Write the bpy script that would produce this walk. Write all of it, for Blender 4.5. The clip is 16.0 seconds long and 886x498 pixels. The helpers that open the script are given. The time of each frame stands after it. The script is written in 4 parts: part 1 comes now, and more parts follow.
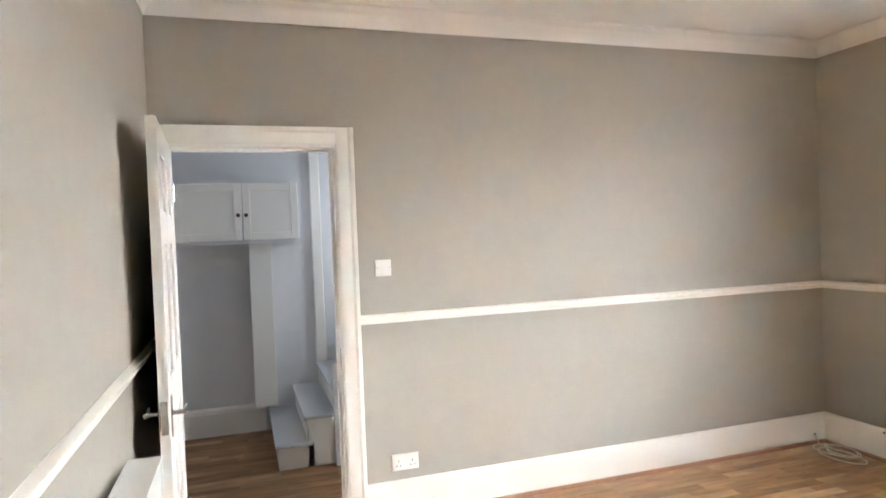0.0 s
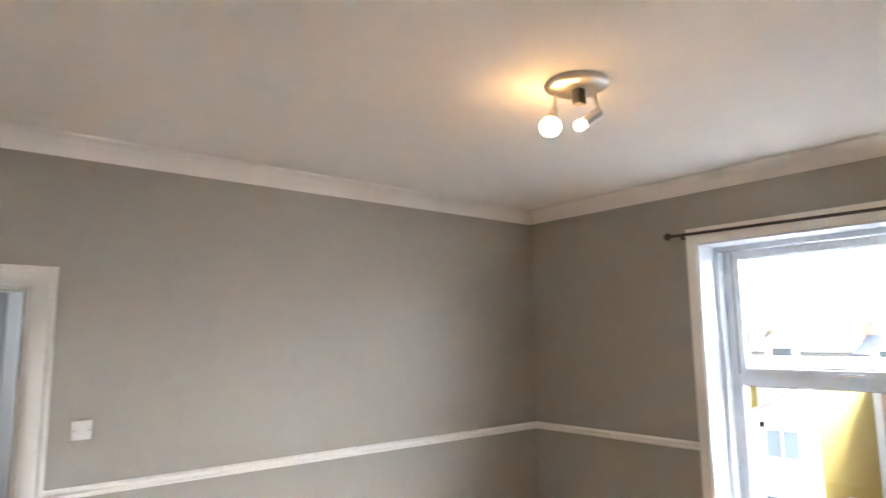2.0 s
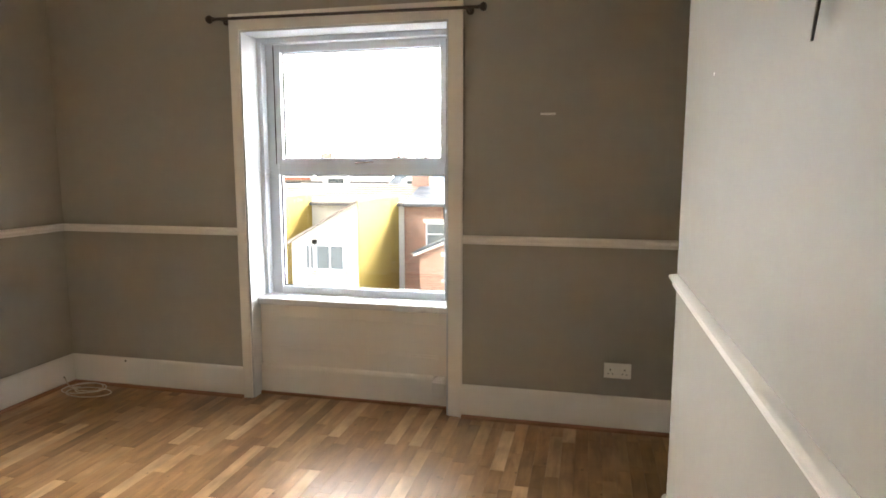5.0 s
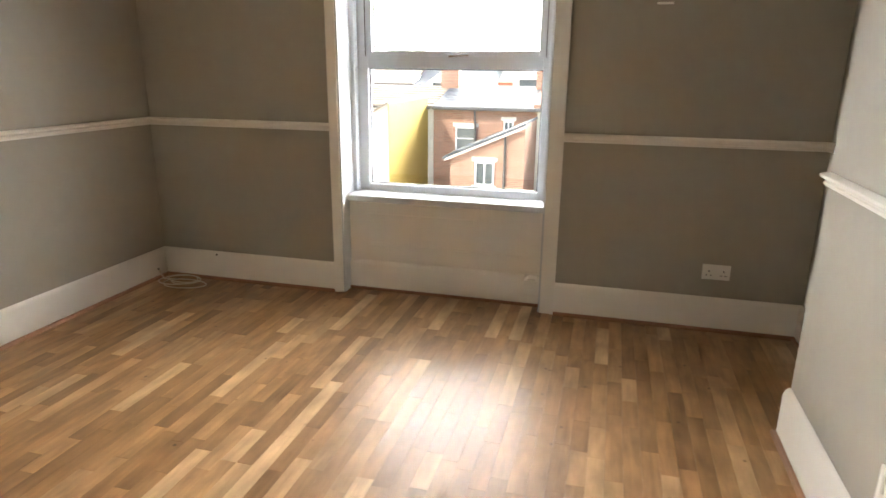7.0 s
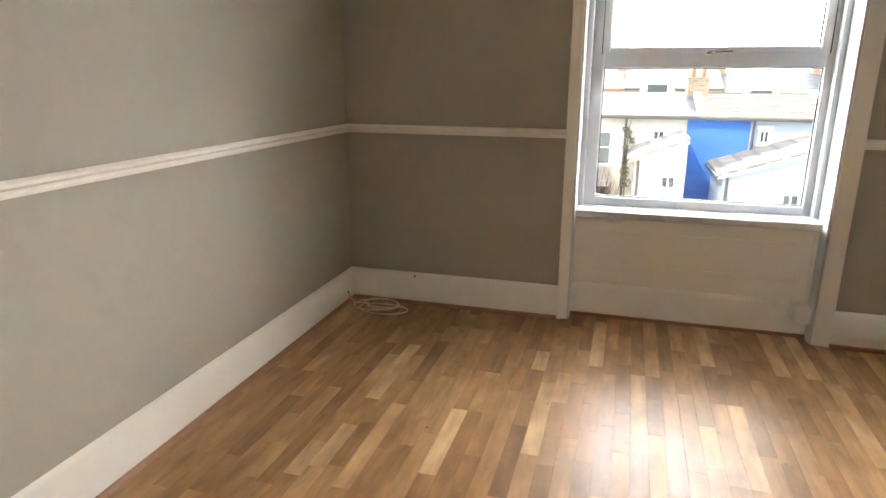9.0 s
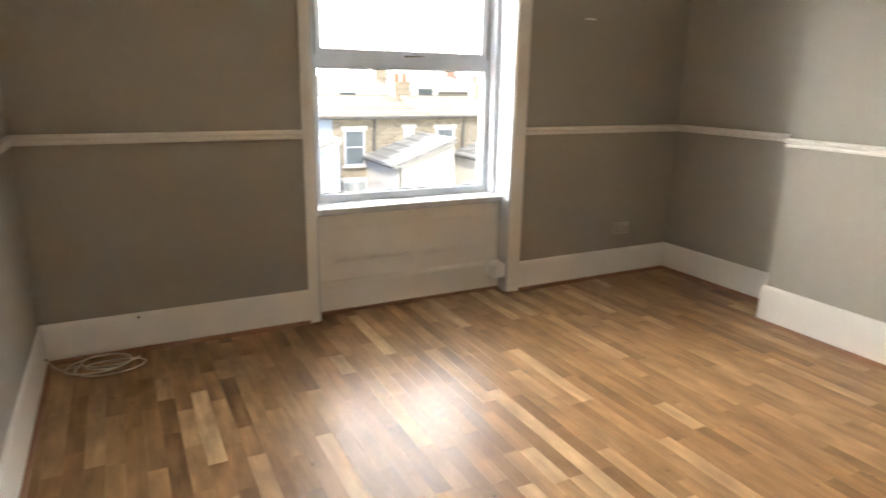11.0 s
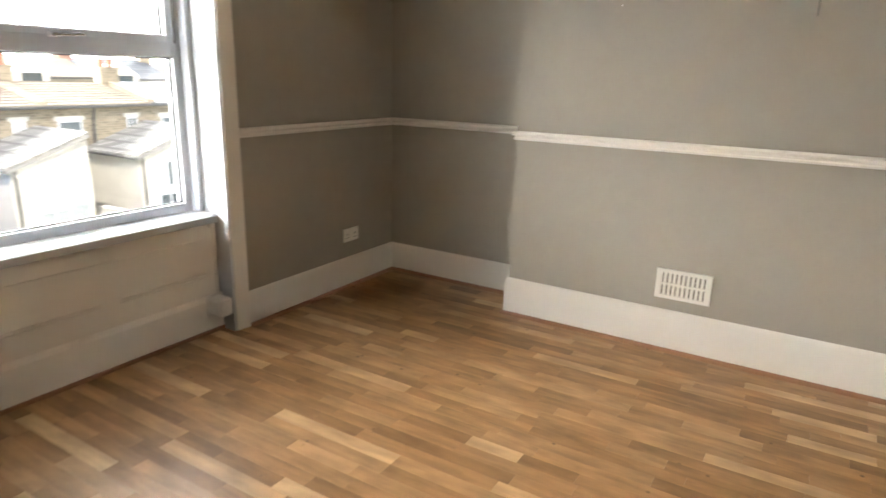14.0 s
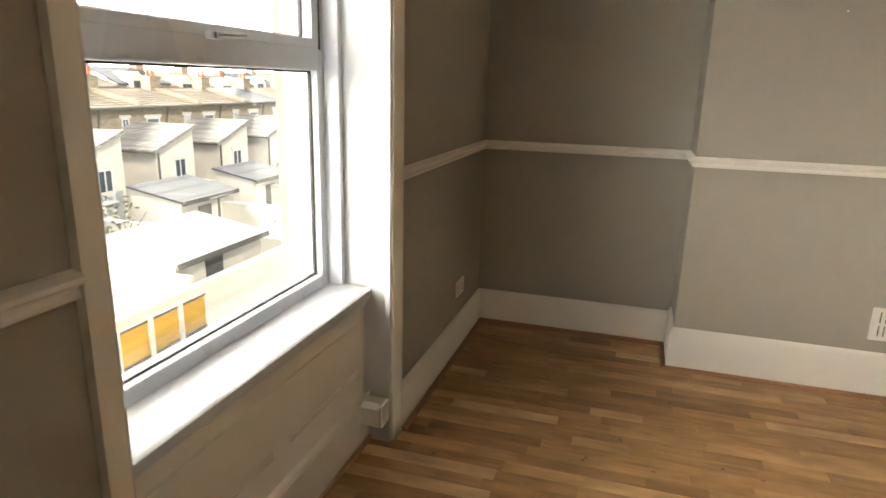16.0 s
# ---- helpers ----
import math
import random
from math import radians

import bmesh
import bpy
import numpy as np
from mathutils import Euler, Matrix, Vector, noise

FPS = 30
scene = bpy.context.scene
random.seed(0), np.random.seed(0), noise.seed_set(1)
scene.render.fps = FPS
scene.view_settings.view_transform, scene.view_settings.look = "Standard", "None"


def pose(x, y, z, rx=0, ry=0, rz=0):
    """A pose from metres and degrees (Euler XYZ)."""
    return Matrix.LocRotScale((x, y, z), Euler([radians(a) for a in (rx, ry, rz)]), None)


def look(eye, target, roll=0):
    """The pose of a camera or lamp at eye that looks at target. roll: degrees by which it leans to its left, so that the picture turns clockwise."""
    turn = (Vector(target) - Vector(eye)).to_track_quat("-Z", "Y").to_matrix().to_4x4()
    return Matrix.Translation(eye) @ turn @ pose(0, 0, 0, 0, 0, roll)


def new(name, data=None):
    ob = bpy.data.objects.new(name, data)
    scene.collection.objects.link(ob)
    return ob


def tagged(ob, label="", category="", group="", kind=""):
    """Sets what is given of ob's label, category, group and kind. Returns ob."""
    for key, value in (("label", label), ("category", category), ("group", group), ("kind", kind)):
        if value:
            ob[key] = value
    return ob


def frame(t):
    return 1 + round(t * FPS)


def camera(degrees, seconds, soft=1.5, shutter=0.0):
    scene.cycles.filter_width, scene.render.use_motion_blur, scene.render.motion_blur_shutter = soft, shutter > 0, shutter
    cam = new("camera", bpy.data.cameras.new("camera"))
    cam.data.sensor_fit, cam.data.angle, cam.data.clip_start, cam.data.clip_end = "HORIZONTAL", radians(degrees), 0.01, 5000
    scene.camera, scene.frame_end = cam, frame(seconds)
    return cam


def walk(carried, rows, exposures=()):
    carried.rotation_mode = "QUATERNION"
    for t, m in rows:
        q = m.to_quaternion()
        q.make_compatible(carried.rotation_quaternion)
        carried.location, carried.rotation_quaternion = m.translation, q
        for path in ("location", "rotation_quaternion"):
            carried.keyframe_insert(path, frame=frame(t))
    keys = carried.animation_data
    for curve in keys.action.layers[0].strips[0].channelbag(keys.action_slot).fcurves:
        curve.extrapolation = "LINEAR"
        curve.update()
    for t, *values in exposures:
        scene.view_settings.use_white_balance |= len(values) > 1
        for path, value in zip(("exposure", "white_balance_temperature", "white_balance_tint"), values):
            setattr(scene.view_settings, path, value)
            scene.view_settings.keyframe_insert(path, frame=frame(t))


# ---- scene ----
cam = camera(70.6, 16.0, soft=1.5, shutter=0.3)
PATH = [
    (0, (3.25, -3.736, 1.5), (1.347, -3.122, 1.455), -2.2),
    (0.3, (3.266, -3.708, 1.599), (1.363, -3.093, 1.616), -1.6),
    (0.5, (3.283, -3.681, 1.665), (1.383, -3.06, 1.737), -1.2),
    (1, (3.291, -3.69, 1.716), (1.456, -2.914, 1.886), -1.0),
    (1.5, (3.299, -3.649, 1.736), (1.577, -2.671, 2.009), -1.0),
    (1.8, (3.294, -3.641, 1.737), (1.677, -2.497, 2.018), -0.8),
    (2, (3.306, -3.601, 1.737), (1.775, -2.344, 2.013), -0.8),
    (2.3, (3.373, -3.562, 1.735), (1.987, -2.146, 2.009), -0.9),
    (2.5, (3.352, -3.558, 1.71), (2.097, -2.026, 1.987), -0.4),
    (3, (3.4, -3.514, 1.682), (2.468, -1.768, 1.968), -0.1),
    (3.5, (3.448, -3.477, 1.635), (2.782, -1.613, 1.924), 0.2),
    (4, (3.409, -3.493, 1.564), (2.937, -1.558, 1.738), -0.0),
    (4.2, (3.433, -3.476, 1.518), (2.972, -1.531, 1.57), 0.1),
    (4.5, (3.427, -3.492, 1.492), (2.98, -1.547, 1.357), 0.4),
    (4.7, (3.431, -3.487, 1.483), (2.981, -1.548, 1.29), 0.2),
    (7, (2.985, -3.598, 1.421), (2.493, -1.74, 0.867), 0.6),
    (7.5, (2.707, -3.552, 1.422), (2.138, -1.712, 0.883), 0.4),
    (8, (2.304, -3.606, 1.41), (1.708, -1.774, 0.87), 0.3),
    (10.4, (0.715, -3.331, 1.341), (0.803, -1.404, 0.812), 0.4),
    (10.5, (0.633, -3.331, 1.339), (0.83, -1.413, 0.807), 0.8),
    (10.7, (0.495, -3.334, 1.333), (1.018, -1.474, 0.815), 0.9),
    (11, (0.425, -3.343, 1.351), (1.316, -1.628, 0.835), 1.0),
    (11.5, (0.389, -3.375, 1.363), (1.547, -1.831, 0.842), 1.2),
    (12, (0.287, -3.311, 1.346), (1.633, -1.923, 0.836), 1.6),
    (12.5, (0.329, -3.356, 1.354), (1.713, -2.009, 0.832), 1.4),
    (13, (0.361, -3.23, 1.348), (1.79, -1.941, 0.805), 1.4),
    (13.5, (0.483, -2.926, 1.351), (1.951, -1.68, 0.812), 1.5),
    (14, (0.522, -2.599, 1.373), (2.167, -1.596, 0.836), 1.5),
    (14.2, (0.505, -2.41, 1.389), (2.249, -1.586, 0.861), 1.6),
    (14.5, (0.577, -2.182, 1.383), (2.368, -1.468, 0.851), 1.8),
    (14.8, (0.605, -1.89, 1.402), (2.404, -1.192, 0.874), 1.7),
    (15, (0.582, -1.749, 1.387), (2.372, -1.031, 0.857), 1.8),
    (15.5, (0.505, -1.28, 1.411), (2.312, -0.602, 0.885), 1.6),
    (16, (0.574, -0.835, 1.392), (2.423, -0.271, 0.876), 1.4),
]
walk(cam, [(t, look(eye, target, roll)) for t, eye, target, roll in PATH],
     [(0.0, 2.6, 6350, 10), (1.0, 2.5, 6050, 10), (2.0, 2.1, 6150, 10), (3.0, 1.8, 6500, 10), (4.5, 1.65, 6950, 10),
      (7.0, 1.65, 7250, 10), (10.5, 1.65, 7200, 10), (11.5, 1.6, 7150, 10), (12.5, 1.4, 7100, 10), (13.5, 1.35, 7150, 10),
      (14.5, 1.6, 7300, 10), (15.5, 1.6, 7750, 10), (16.0, 1.05, 8200, 10)])

# ---- world, sun and added hall lamp ----
world = bpy.data.worlds.new("sky")
scene.world = world
world.use_nodes = True
wn = world.node_tree
sky = wn.nodes.new("ShaderNodeTexSky")
sky.sky_type, sky.sun_disc = "NISHITA", False
sky.sun_elevation, sky.sun_rotation = radians(48), radians(215)
wn.links.new(sky.outputs[0], wn.nodes["Background"].inputs[0])
wn.nodes["Background"].inputs[1].default_value = 0.15

sun = new("sun", bpy.data.lights.new("sun", "SUN"))
sun.data.energy, sun.data.angle, sun.data.color = 1.7, radians(0.5), (1, 0.95, 0.87)
sun.matrix_world = look((-14, -17, 24), (0, 0, 0))

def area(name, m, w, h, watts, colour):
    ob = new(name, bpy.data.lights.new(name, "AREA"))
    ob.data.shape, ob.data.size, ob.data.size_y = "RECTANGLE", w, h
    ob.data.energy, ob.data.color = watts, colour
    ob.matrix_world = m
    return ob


# added fill lamp, out of view; the hall has no window to send light
area("hall_fill", look((-1.0, -1.72, 1.75), (-1.1, -3.6, 1.0)), 0.7, 0.9, 3.8, (0.88, 0.94, 1.0))


# ---- materials ----
def mat(name, colour, rough=0.5, metal=0.0, grain=30.0, vary=0.06, blot=1.5, bump=0.1, bumpscale=120.0, depth=0.001, coat=0.0, spec=0.5, stretch=(1, 1, 1)):
    m = bpy.data.materials.new(name)
    m.use_nodes = True
    n, l = m.node_tree.nodes, m.node_tree.links
    b = n["Principled BSDF"]
    b.inputs["Roughness"].default_value, b.inputs["Metallic"].default_value = rough, metal
    b.inputs["Coat Weight"].default_value = coat
    b.inputs["Specular IOR Level"].default_value = spec
    tc = n.new("ShaderNodeTexCoord")
    mp = n.new("ShaderNodeMapping")
    mp.inputs["Scale"].default_value = stretch
    l.new(tc.outputs["Object"], mp.inputs[0])
    a, c, d = (n.new("ShaderNodeTexNoise") for _ in range(3))
    for node, s, det in ((a, grain, 4), (c, blot, 3), (d, bumpscale, 3)):
        node.inputs["Scale"].default_value, node.inputs["Detail"].default_value = s, det
        l.new(mp.outputs[0], node.inputs["Vector"])
    add = n.new("ShaderNodeMath")
    add.operation = "ADD"
    l.new(a.outputs["Fac"], add.inputs[0]), l.new(c.outputs["Fac"], add.inputs[1])
    ramp = n.new("ShaderNodeMapRange")
    ramp.inputs["From Min"].default_value, ramp.inputs["From Max"].default_value = 0.6, 1.4
    ramp.inputs["To Min"].default_value, ramp.inputs["To Max"].default_value = 1 - vary, 1 + vary
    l.new(add.outputs[0], ramp.inputs["Value"])
    mul = n.new("ShaderNodeVectorMath")
    mul.operation = "SCALE"
    mul.inputs[0].default_value = colour
    l.new(ramp.outputs[0], mul.inputs["Scale"]), l.new(mul.outputs[0], b.inputs["Base Color"])
    rr = n.new("ShaderNodeMapRange")
    rr.inputs["To Min"].default_value, rr.inputs["To Max"].default_value = max(0.02, rough - 0.07), min(1, rough + 0.07)
    l.new(c.outputs["Fac"], rr.inputs["Value"]), l.new(rr.outputs[0], b.inputs["Roughness"])
    bp = n.new("ShaderNodeBump")
    bp.inputs["Strength"].default_value, bp.inputs["Distance"].default_value = bump, depth
    l.new(d.outputs["Fac"], bp.inputs["Height"]), l.new(bp.outputs[0], b.inputs["Normal"])
    return m


def wood_floor():
    m = mat("oak laminate", (0.5, 0.3, 0.14), 0.2, coat=0.0)
    n, l = m.node_tree.nodes, m.node_tree.links
    b = n["Principled BSDF"]
    tc, oi, gi = n.new("ShaderNodeTexCoord"), n.new("ShaderNodeObjectInfo"), n.new("ShaderNodeNewGeometry")
    r1 = n.new("ShaderNodeMath")
    r1.operation = "ADD"
    l.new(oi.outputs["Random"], r1.inputs[0]), l.new(gi.outputs["Random Per Island"], r1.inputs[1])
    rnd = n.new("ShaderNodeMath")
    rnd.operation = "FRACT"
    l.new(r1.outputs[0], rnd.inputs[0])
    ramp = n.new("ShaderNodeValToRGB")
    ramp.color_ramp.elements[0].color = (0.215, 0.112, 0.047, 1)
    ramp.color_ramp.elements[1].color = (0.55, 0.355, 0.195, 1)
    for p, c in ((0.18, (0.300, 0.158, 0.067, 1)), (0.55, (0.350, 0.191, 0.085, 1)), (0.84, (0.41, 0.236, 0.112, 1))):
        ramp.color_ramp.elements.new(p).color = c
    l.new(rnd.outputs[0], ramp.inputs[0])
    # long grain, shifted from strip to strip
    off = n.new("ShaderNodeVectorMath")
    off.operation = "SCALE"
    off.inputs[0].default_value = (37, 91, 13)
    l.new(rnd.outputs[0], off.inputs["Scale"])
    geo = n.new("ShaderNodeVectorMath")
    l.new(gi.outputs["Position"], geo.inputs[0]), l.new(off.outputs[0], geo.inputs[1])
    mp = n.new("ShaderNodeMapping")
    mp.inputs["Scale"].default_value = (26, 2.6, 1)
    l.new(geo.outputs[0], mp.inputs[0])
    g = n.new("ShaderNodeTexNoise")
    g.inputs["Scale"].default_value, g.inputs["Detail"].default_value, g.inputs["Distortion"].default_value = 1.0, 6, 0.8
    l.new(mp.outputs[0], g.inputs["Vector"])
    gm = n.new("ShaderNodeMapRange")
    gm.inputs["From Min"].default_value, gm.inputs["From Max"].default_value = 0.25, 0.75
    gm.inputs["To Min"].default_value, gm.inputs["To Max"].default_value = 0.78, 1.15
    l.new(g.outputs["Fac"], gm.inputs["Value"])
    # small dark knots
    kn = n.new("ShaderNodeTexVoronoi")
    kn.inputs["Scale"].default_value = 7.0
    l.new(geo.outputs[0], kn.inputs["Vector"])
    km = n.new("ShaderNodeMapRange")
    km.inputs["From Min"].default_value, km.inputs["From Max"].default_value = 0.02, 0.075
    km.inputs["To Min"].default_value, km.inputs["To Max"].default_value = 0.35, 1.0
    l.new(kn.outputs["Distance"], km.inputs["Value"])
    s1, s2 = n.new("ShaderNodeVectorMath"), n.new("ShaderNodeVectorMath")
    s1.operation = s2.operation = "SCALE"
    l.new(ramp.outputs[0], s1.inputs[0]), l.new(gm.outputs[0], s1.inputs["Scale"])
    l.new(s1.outputs[0], s2.inputs[0]), l.new(km.outputs[0], s2.inputs["Scale"])
    dr = n.new("ShaderNodeTexNoise")
    dr.inputs["Scale"].default_value, dr.inputs["Detail"].default_value = 1.0, 5
    dmap = n.new("ShaderNodeMapping")
    dmap.inputs["Scale"].default_value = (11, 4.5, 1)
    l.new(geo.outputs[0], dmap.inputs[0]), l.new(dmap.outputs[0], dr.inputs["Vector"])
    dm = n.new("ShaderNodeMapRange")
    dm.inputs["From Min"].default_value, dm.inputs["From Max"].default_value = 0.3, 0.7
    dm.inputs["To Min"].default_value, dm.inputs["To Max"].default_value = 0.70, 1.22
    l.new(dr.outputs["Fac"], dm.inputs["Value"])
    s3 = n.new("ShaderNodeVectorMath")
    s3.operation = "SCALE"
    l.new(s2.outputs[0], s3.inputs[0]), l.new(dm.outputs[0], s3.inputs["Scale"])
    l.new(s3.outputs[0], b.inputs["Base Color"])
    sm = n.new("ShaderNodeTexNoise")
    sm.inputs["Scale"].default_value, sm.inputs["Detail"].default_value = 1.3, 2
    l.new(gi.outputs["Position"], sm.inputs["Vector"])
    rr = n.new("ShaderNodeMapRange")
    rr.inputs["To Min"].default_value, rr.inputs["To Max"].default_value = 0.35, 0.43
    l.new(sm.outputs["Fac"], rr.inputs["Value"]), l.new(rr.outputs[0], b.inputs["Roughness"])
    bp = [x for x in n if x.bl_idname == "ShaderNodeBump"][0]
    bp.inputs["Strength"].default_value = 0.12
    l.new(g.outputs["Fac"], bp.inputs["Height"])
    b.inputs["Specular IOR Level"].default_value = 0.16
    b.inputs["Coat Weight"].default_value, b.inputs["Coat Roughness"].default_value, b.inputs["Coat IOR"].default_value = 0.3, 0.55, 1.3
    return m


def brickwork(name, colour, mortar, w=0.225, h=0.075, rough=0.85):
    m = mat(name, colour, rough, spec=0.08)
    n, l = m.node_tree.nodes, m.node_tree.links
    tc, sp, ad, co = n.new("ShaderNodeTexCoord"), n.new("ShaderNodeSeparateXYZ"), n.new("ShaderNodeMath"), n.new("ShaderNodeCombineXYZ")
    l.new(tc.outputs["Object"], sp.inputs[0])
    l.new(sp.outputs[0], ad.inputs[0]), l.new(sp.outputs[1], ad.inputs[1])
    l.new(ad.outputs[0], co.inputs[0]), l.new(sp.outputs[2], co.inputs[1])
    t = n.new("ShaderNodeTexBrick")
    t.inputs["Scale"].default_value = 1
    t.inputs["Brick Width"].default_value, t.inputs["Row Height"].default_value, t.inputs["Mortar Size"].default_value = w, h, h * 0.14
    t.inputs["Color1"].default_value = (*[c * 0.75 for c in colour], 1)
    t.inputs["Color2"].default_value = (*[min(1, c * 1.25) for c in colour], 1)
    t.inputs["Mortar"].default_value = (*mortar, 1)
    l.new(co.outputs[0], t.inputs["Vector"])
    sc = [x for x in n if x.bl_idname == "ShaderNodeVectorMath"][0]
    l.new(t.outputs["Color"], sc.inputs[0])
    return m


def emitter(name, colour, strength):
    m = bpy.data.materials.new(name)
    m.use_nodes = True
    b = m.node_tree.nodes["Principled BSDF"]
    b.inputs["Base Color"].default_value = (1, 0.9, 0.75, 1)
    b.inputs["Emission Color"].default_value, b.inputs["Emission Strength"].default_value = (*colour, 1), strength
    return m


def glazing(name, tint, rough=0.0):
    m = bpy.data.materials.new(name)
    m.use_nodes = True
    b = m.node_tree.nodes["Principled BSDF"]
    b.inputs["Base Color"].default_value = (*tint, 1)
    b.inputs["Transmission Weight"].default_value, b.inputs["Roughness"].default_value, b.inputs["IOR"].default_value = 1, rough, 1.45
    return m


WALL = mat("greige wall paint", (0.362, 0.336, 0.290), 0.6, vary=0.035, grain=14, blot=0.9, bump=0.25, bumpscale=260, depth=0.0006, spec=0.4)
CEIL = mat("white ceiling paint", (0.80, 0.775, 0.74), 0.75, vary=0.025, grain=9, blot=0.8, bump=0.15, bumpscale=200, depth=0.0006)
WHITE = mat("white gloss paint", (0.84, 0.815, 0.77), 0.44, vary=0.012, grain=8, blot=1.2, bump=0.02, bumpscale=45, depth=0.0005, spec=0.35)
HALLW = mat("cool white hall paint", (0.70, 0.70, 0.71), 0.55, vary=0.03, grain=10)
UPVC = mat("white window plastic", (0.66, 0.70, 0.76), 0.28, vary=0.015, grain=20, bump=0.03)
# white paint copied darker: shade for the bright reveals and sill, put in colour
DIMWHITE = mat("dimmed white paint", (0.60, 0.62, 0.65), 0.35, vary=0.03, grain=20)
PLATE = mat("white switch plastic", (0.82, 0.81, 0.78), 0.3, vary=0.015)
GASKET = mat("black rubber gasket", (0.015, 0.015, 0.017), 0.6)
BRONZE = mat("dark bronze metal", (0.09, 0.075, 0.065), 0.35, metal=0.9, vary=0.15)
NICKEL = mat("brushed nickel", (0.74, 0.71, 0.67), 0.36, metal=1.0, vary=0.05, grain=60)
CHROME = mat("worn chrome", (0.62, 0.60, 0.57), 0.22, metal=1.0, vary=0.06)
# shadow tone for the vent slots; plain grey on lamp holder and cable stub
VENTBACK = mat("flat mid grey", (0.22, 0.21, 0.19), 0.8)
DARKHOLE = mat("dark slot", (0.03, 0.028, 0.026), 0.8)
BEAD = mat("reddish wood bead", (0.31, 0.155, 0.08), 0.45, vary=0.2, grain=40, stretch=(4, 4, 1))
FLOOR = wood_floor()
SUB = mat("dark underlay", (0.07, 0.045, 0.03), 0.9)
CREAMCABLE = mat("cream cable sheath", (0.62, 0.55, 0.44), 0.45, vary=0.08)
BULB = emitter("lit bulb", (1.0, 0.56, 0.20), 12)
GLASS = glazing("window glass", (0.97, 0.985, 0.98))
RADW = mat("white radiator enamel", (0.80, 0.79, 0.76), 0.3, vary=0.02)
FILLER = mat("white filler", (0.8, 0.78, 0.74), 0.8)

RENDERW = mat("white house render", (0.66, 0.64, 0.59), 0.85, vary=0.08, grain=3, blot=0.4)
MUSTARD = mat("mustard masonry paint", (0.44, 0.31, 0.07), 0.85, vary=0.16, grain=2.5, blot=0.5)
BLUEP = mat("bright blue masonry paint", (0.06, 0.20, 0.62), 0.8, vary=0.1, grain=3)
# the bright blue paint again, with overexposure put into its colour
WASHEDBLUE = mat("overexposed blue masonry paint", (0.42, 0.50, 0.62), 0.8, vary=0.06, grain=3)
CREAMR = mat("cream house render", (0.29, 0.275, 0.235), 0.85, vary=0.06, grain=3, blot=0.5)
REDBRICK = brickwork("red brick", (0.37, 0.185, 0.135), (0.42, 0.36, 0.30))
STONE = brickwork("yellow stone brick", (0.32, 0.27, 0.205), (0.37, 0.33, 0.27), 0.27, 0.10)
SLATE = brickwork("grey slate", (0.115, 0.125, 0.145), (0.07, 0.08, 0.09), 0.3, 0.18, 0.6)
TILE = mat("pale concrete roof tile", (0.30, 0.26, 0.22), 0.8, spec=0.08, vary=0.16, grain=4, blot=0.6)
FELT = mat("pale grey roof felt", (0.34, 0.34, 0.335), 0.85, spec=0.08, vary=0.12, grain=4, blot=0.6)
WINGROOF = brickwork("weathered pale slate", (0.33, 0.325, 0.31), (0.22, 0.215, 0.21), 0.35, 0.22, 0.85)
TERRA = mat("terracotta", (0.50, 0.13, 0.07), 0.8, vary=0.1)
LEAD = mat("dark pipe paint", (0.10, 0.10, 0.10), 0.6)
MIDPANE = mat("grey house pane", (0.15, 0.18, 0.20), 0.1, vary=0.3, blot=2)
DARKPANE = mat("dark house pane", (0.06, 0.08, 0.09), 0.08, vary=0.2, blot=2)
NETPANE = mat("pale curtained pane", (0.40, 0.44, 0.46), 0.12, vary=0.2, blot=2)
CONCRETE = mat("pale yard concrete", (0.30, 0.285, 0.255), 0.9, spec=0.08, vary=0.2, grain=2, blot=0.2)
FENCEW = mat("orange stained fence wood", (0.50, 0.29, 0.06), 0.7, vary=0.2, grain=8, stretch=(1, 1, 5))
LEAF = mat("green leaves", (0.10, 0.11, 0.07), 0.7, vary=0.35, grain=6)
BARK = mat("grey bark", (0.16, 0.13, 0.10), 0.9, vary=0.25)


# ---- mesh helpers ----
def box(bm, x0, x1, y0, y1, z0, z1, bevel=0.0):
    r = bmesh.ops.create_cube(bm, size=1)
    for v in r["verts"]:
        v.co = ((x0 + x1) / 2 + v.co.x * (x1 - x0), (y0 + y1) / 2 + v.co.y * (y1 - y0), (z0 + z1) / 2 + v.co.z * (z1 - z0))
    if bevel:
        es = list({e for v in r["verts"] for e in v.link_edges})
        bmesh.ops.bevel(bm, geom=es, offset=bevel, segments=2, affect="EDGES", profile=0.6)
    return bm


def boxes(*specs, bevel=0.0):
    bm = bmesh.new()
    for s in specs:
        b2 = bmesh.new()
        box(b2, *s, bevel=bevel)
        me = bpy.data.meshes.new("tmp")
        b2.to_mesh(me)
        b2.free()
        bm.from_mesh(me)
        bpy.data.meshes.remove(me)
    return bm


def tube(bm, p, q, r, r2=None, n=16, caps=True):
    p, q = Vector(p), Vector(q)
    d = q - p
    m = Matrix.Translation((p + q) / 2) @ d.to_track_quat("Z", "Y").to_matrix().to_4x4()
    return bmesh.ops.create_cone(bm, cap_ends=caps, segments=n, radius1=r, radius2=r if r2 is None else r2, depth=d.length, matrix=m)


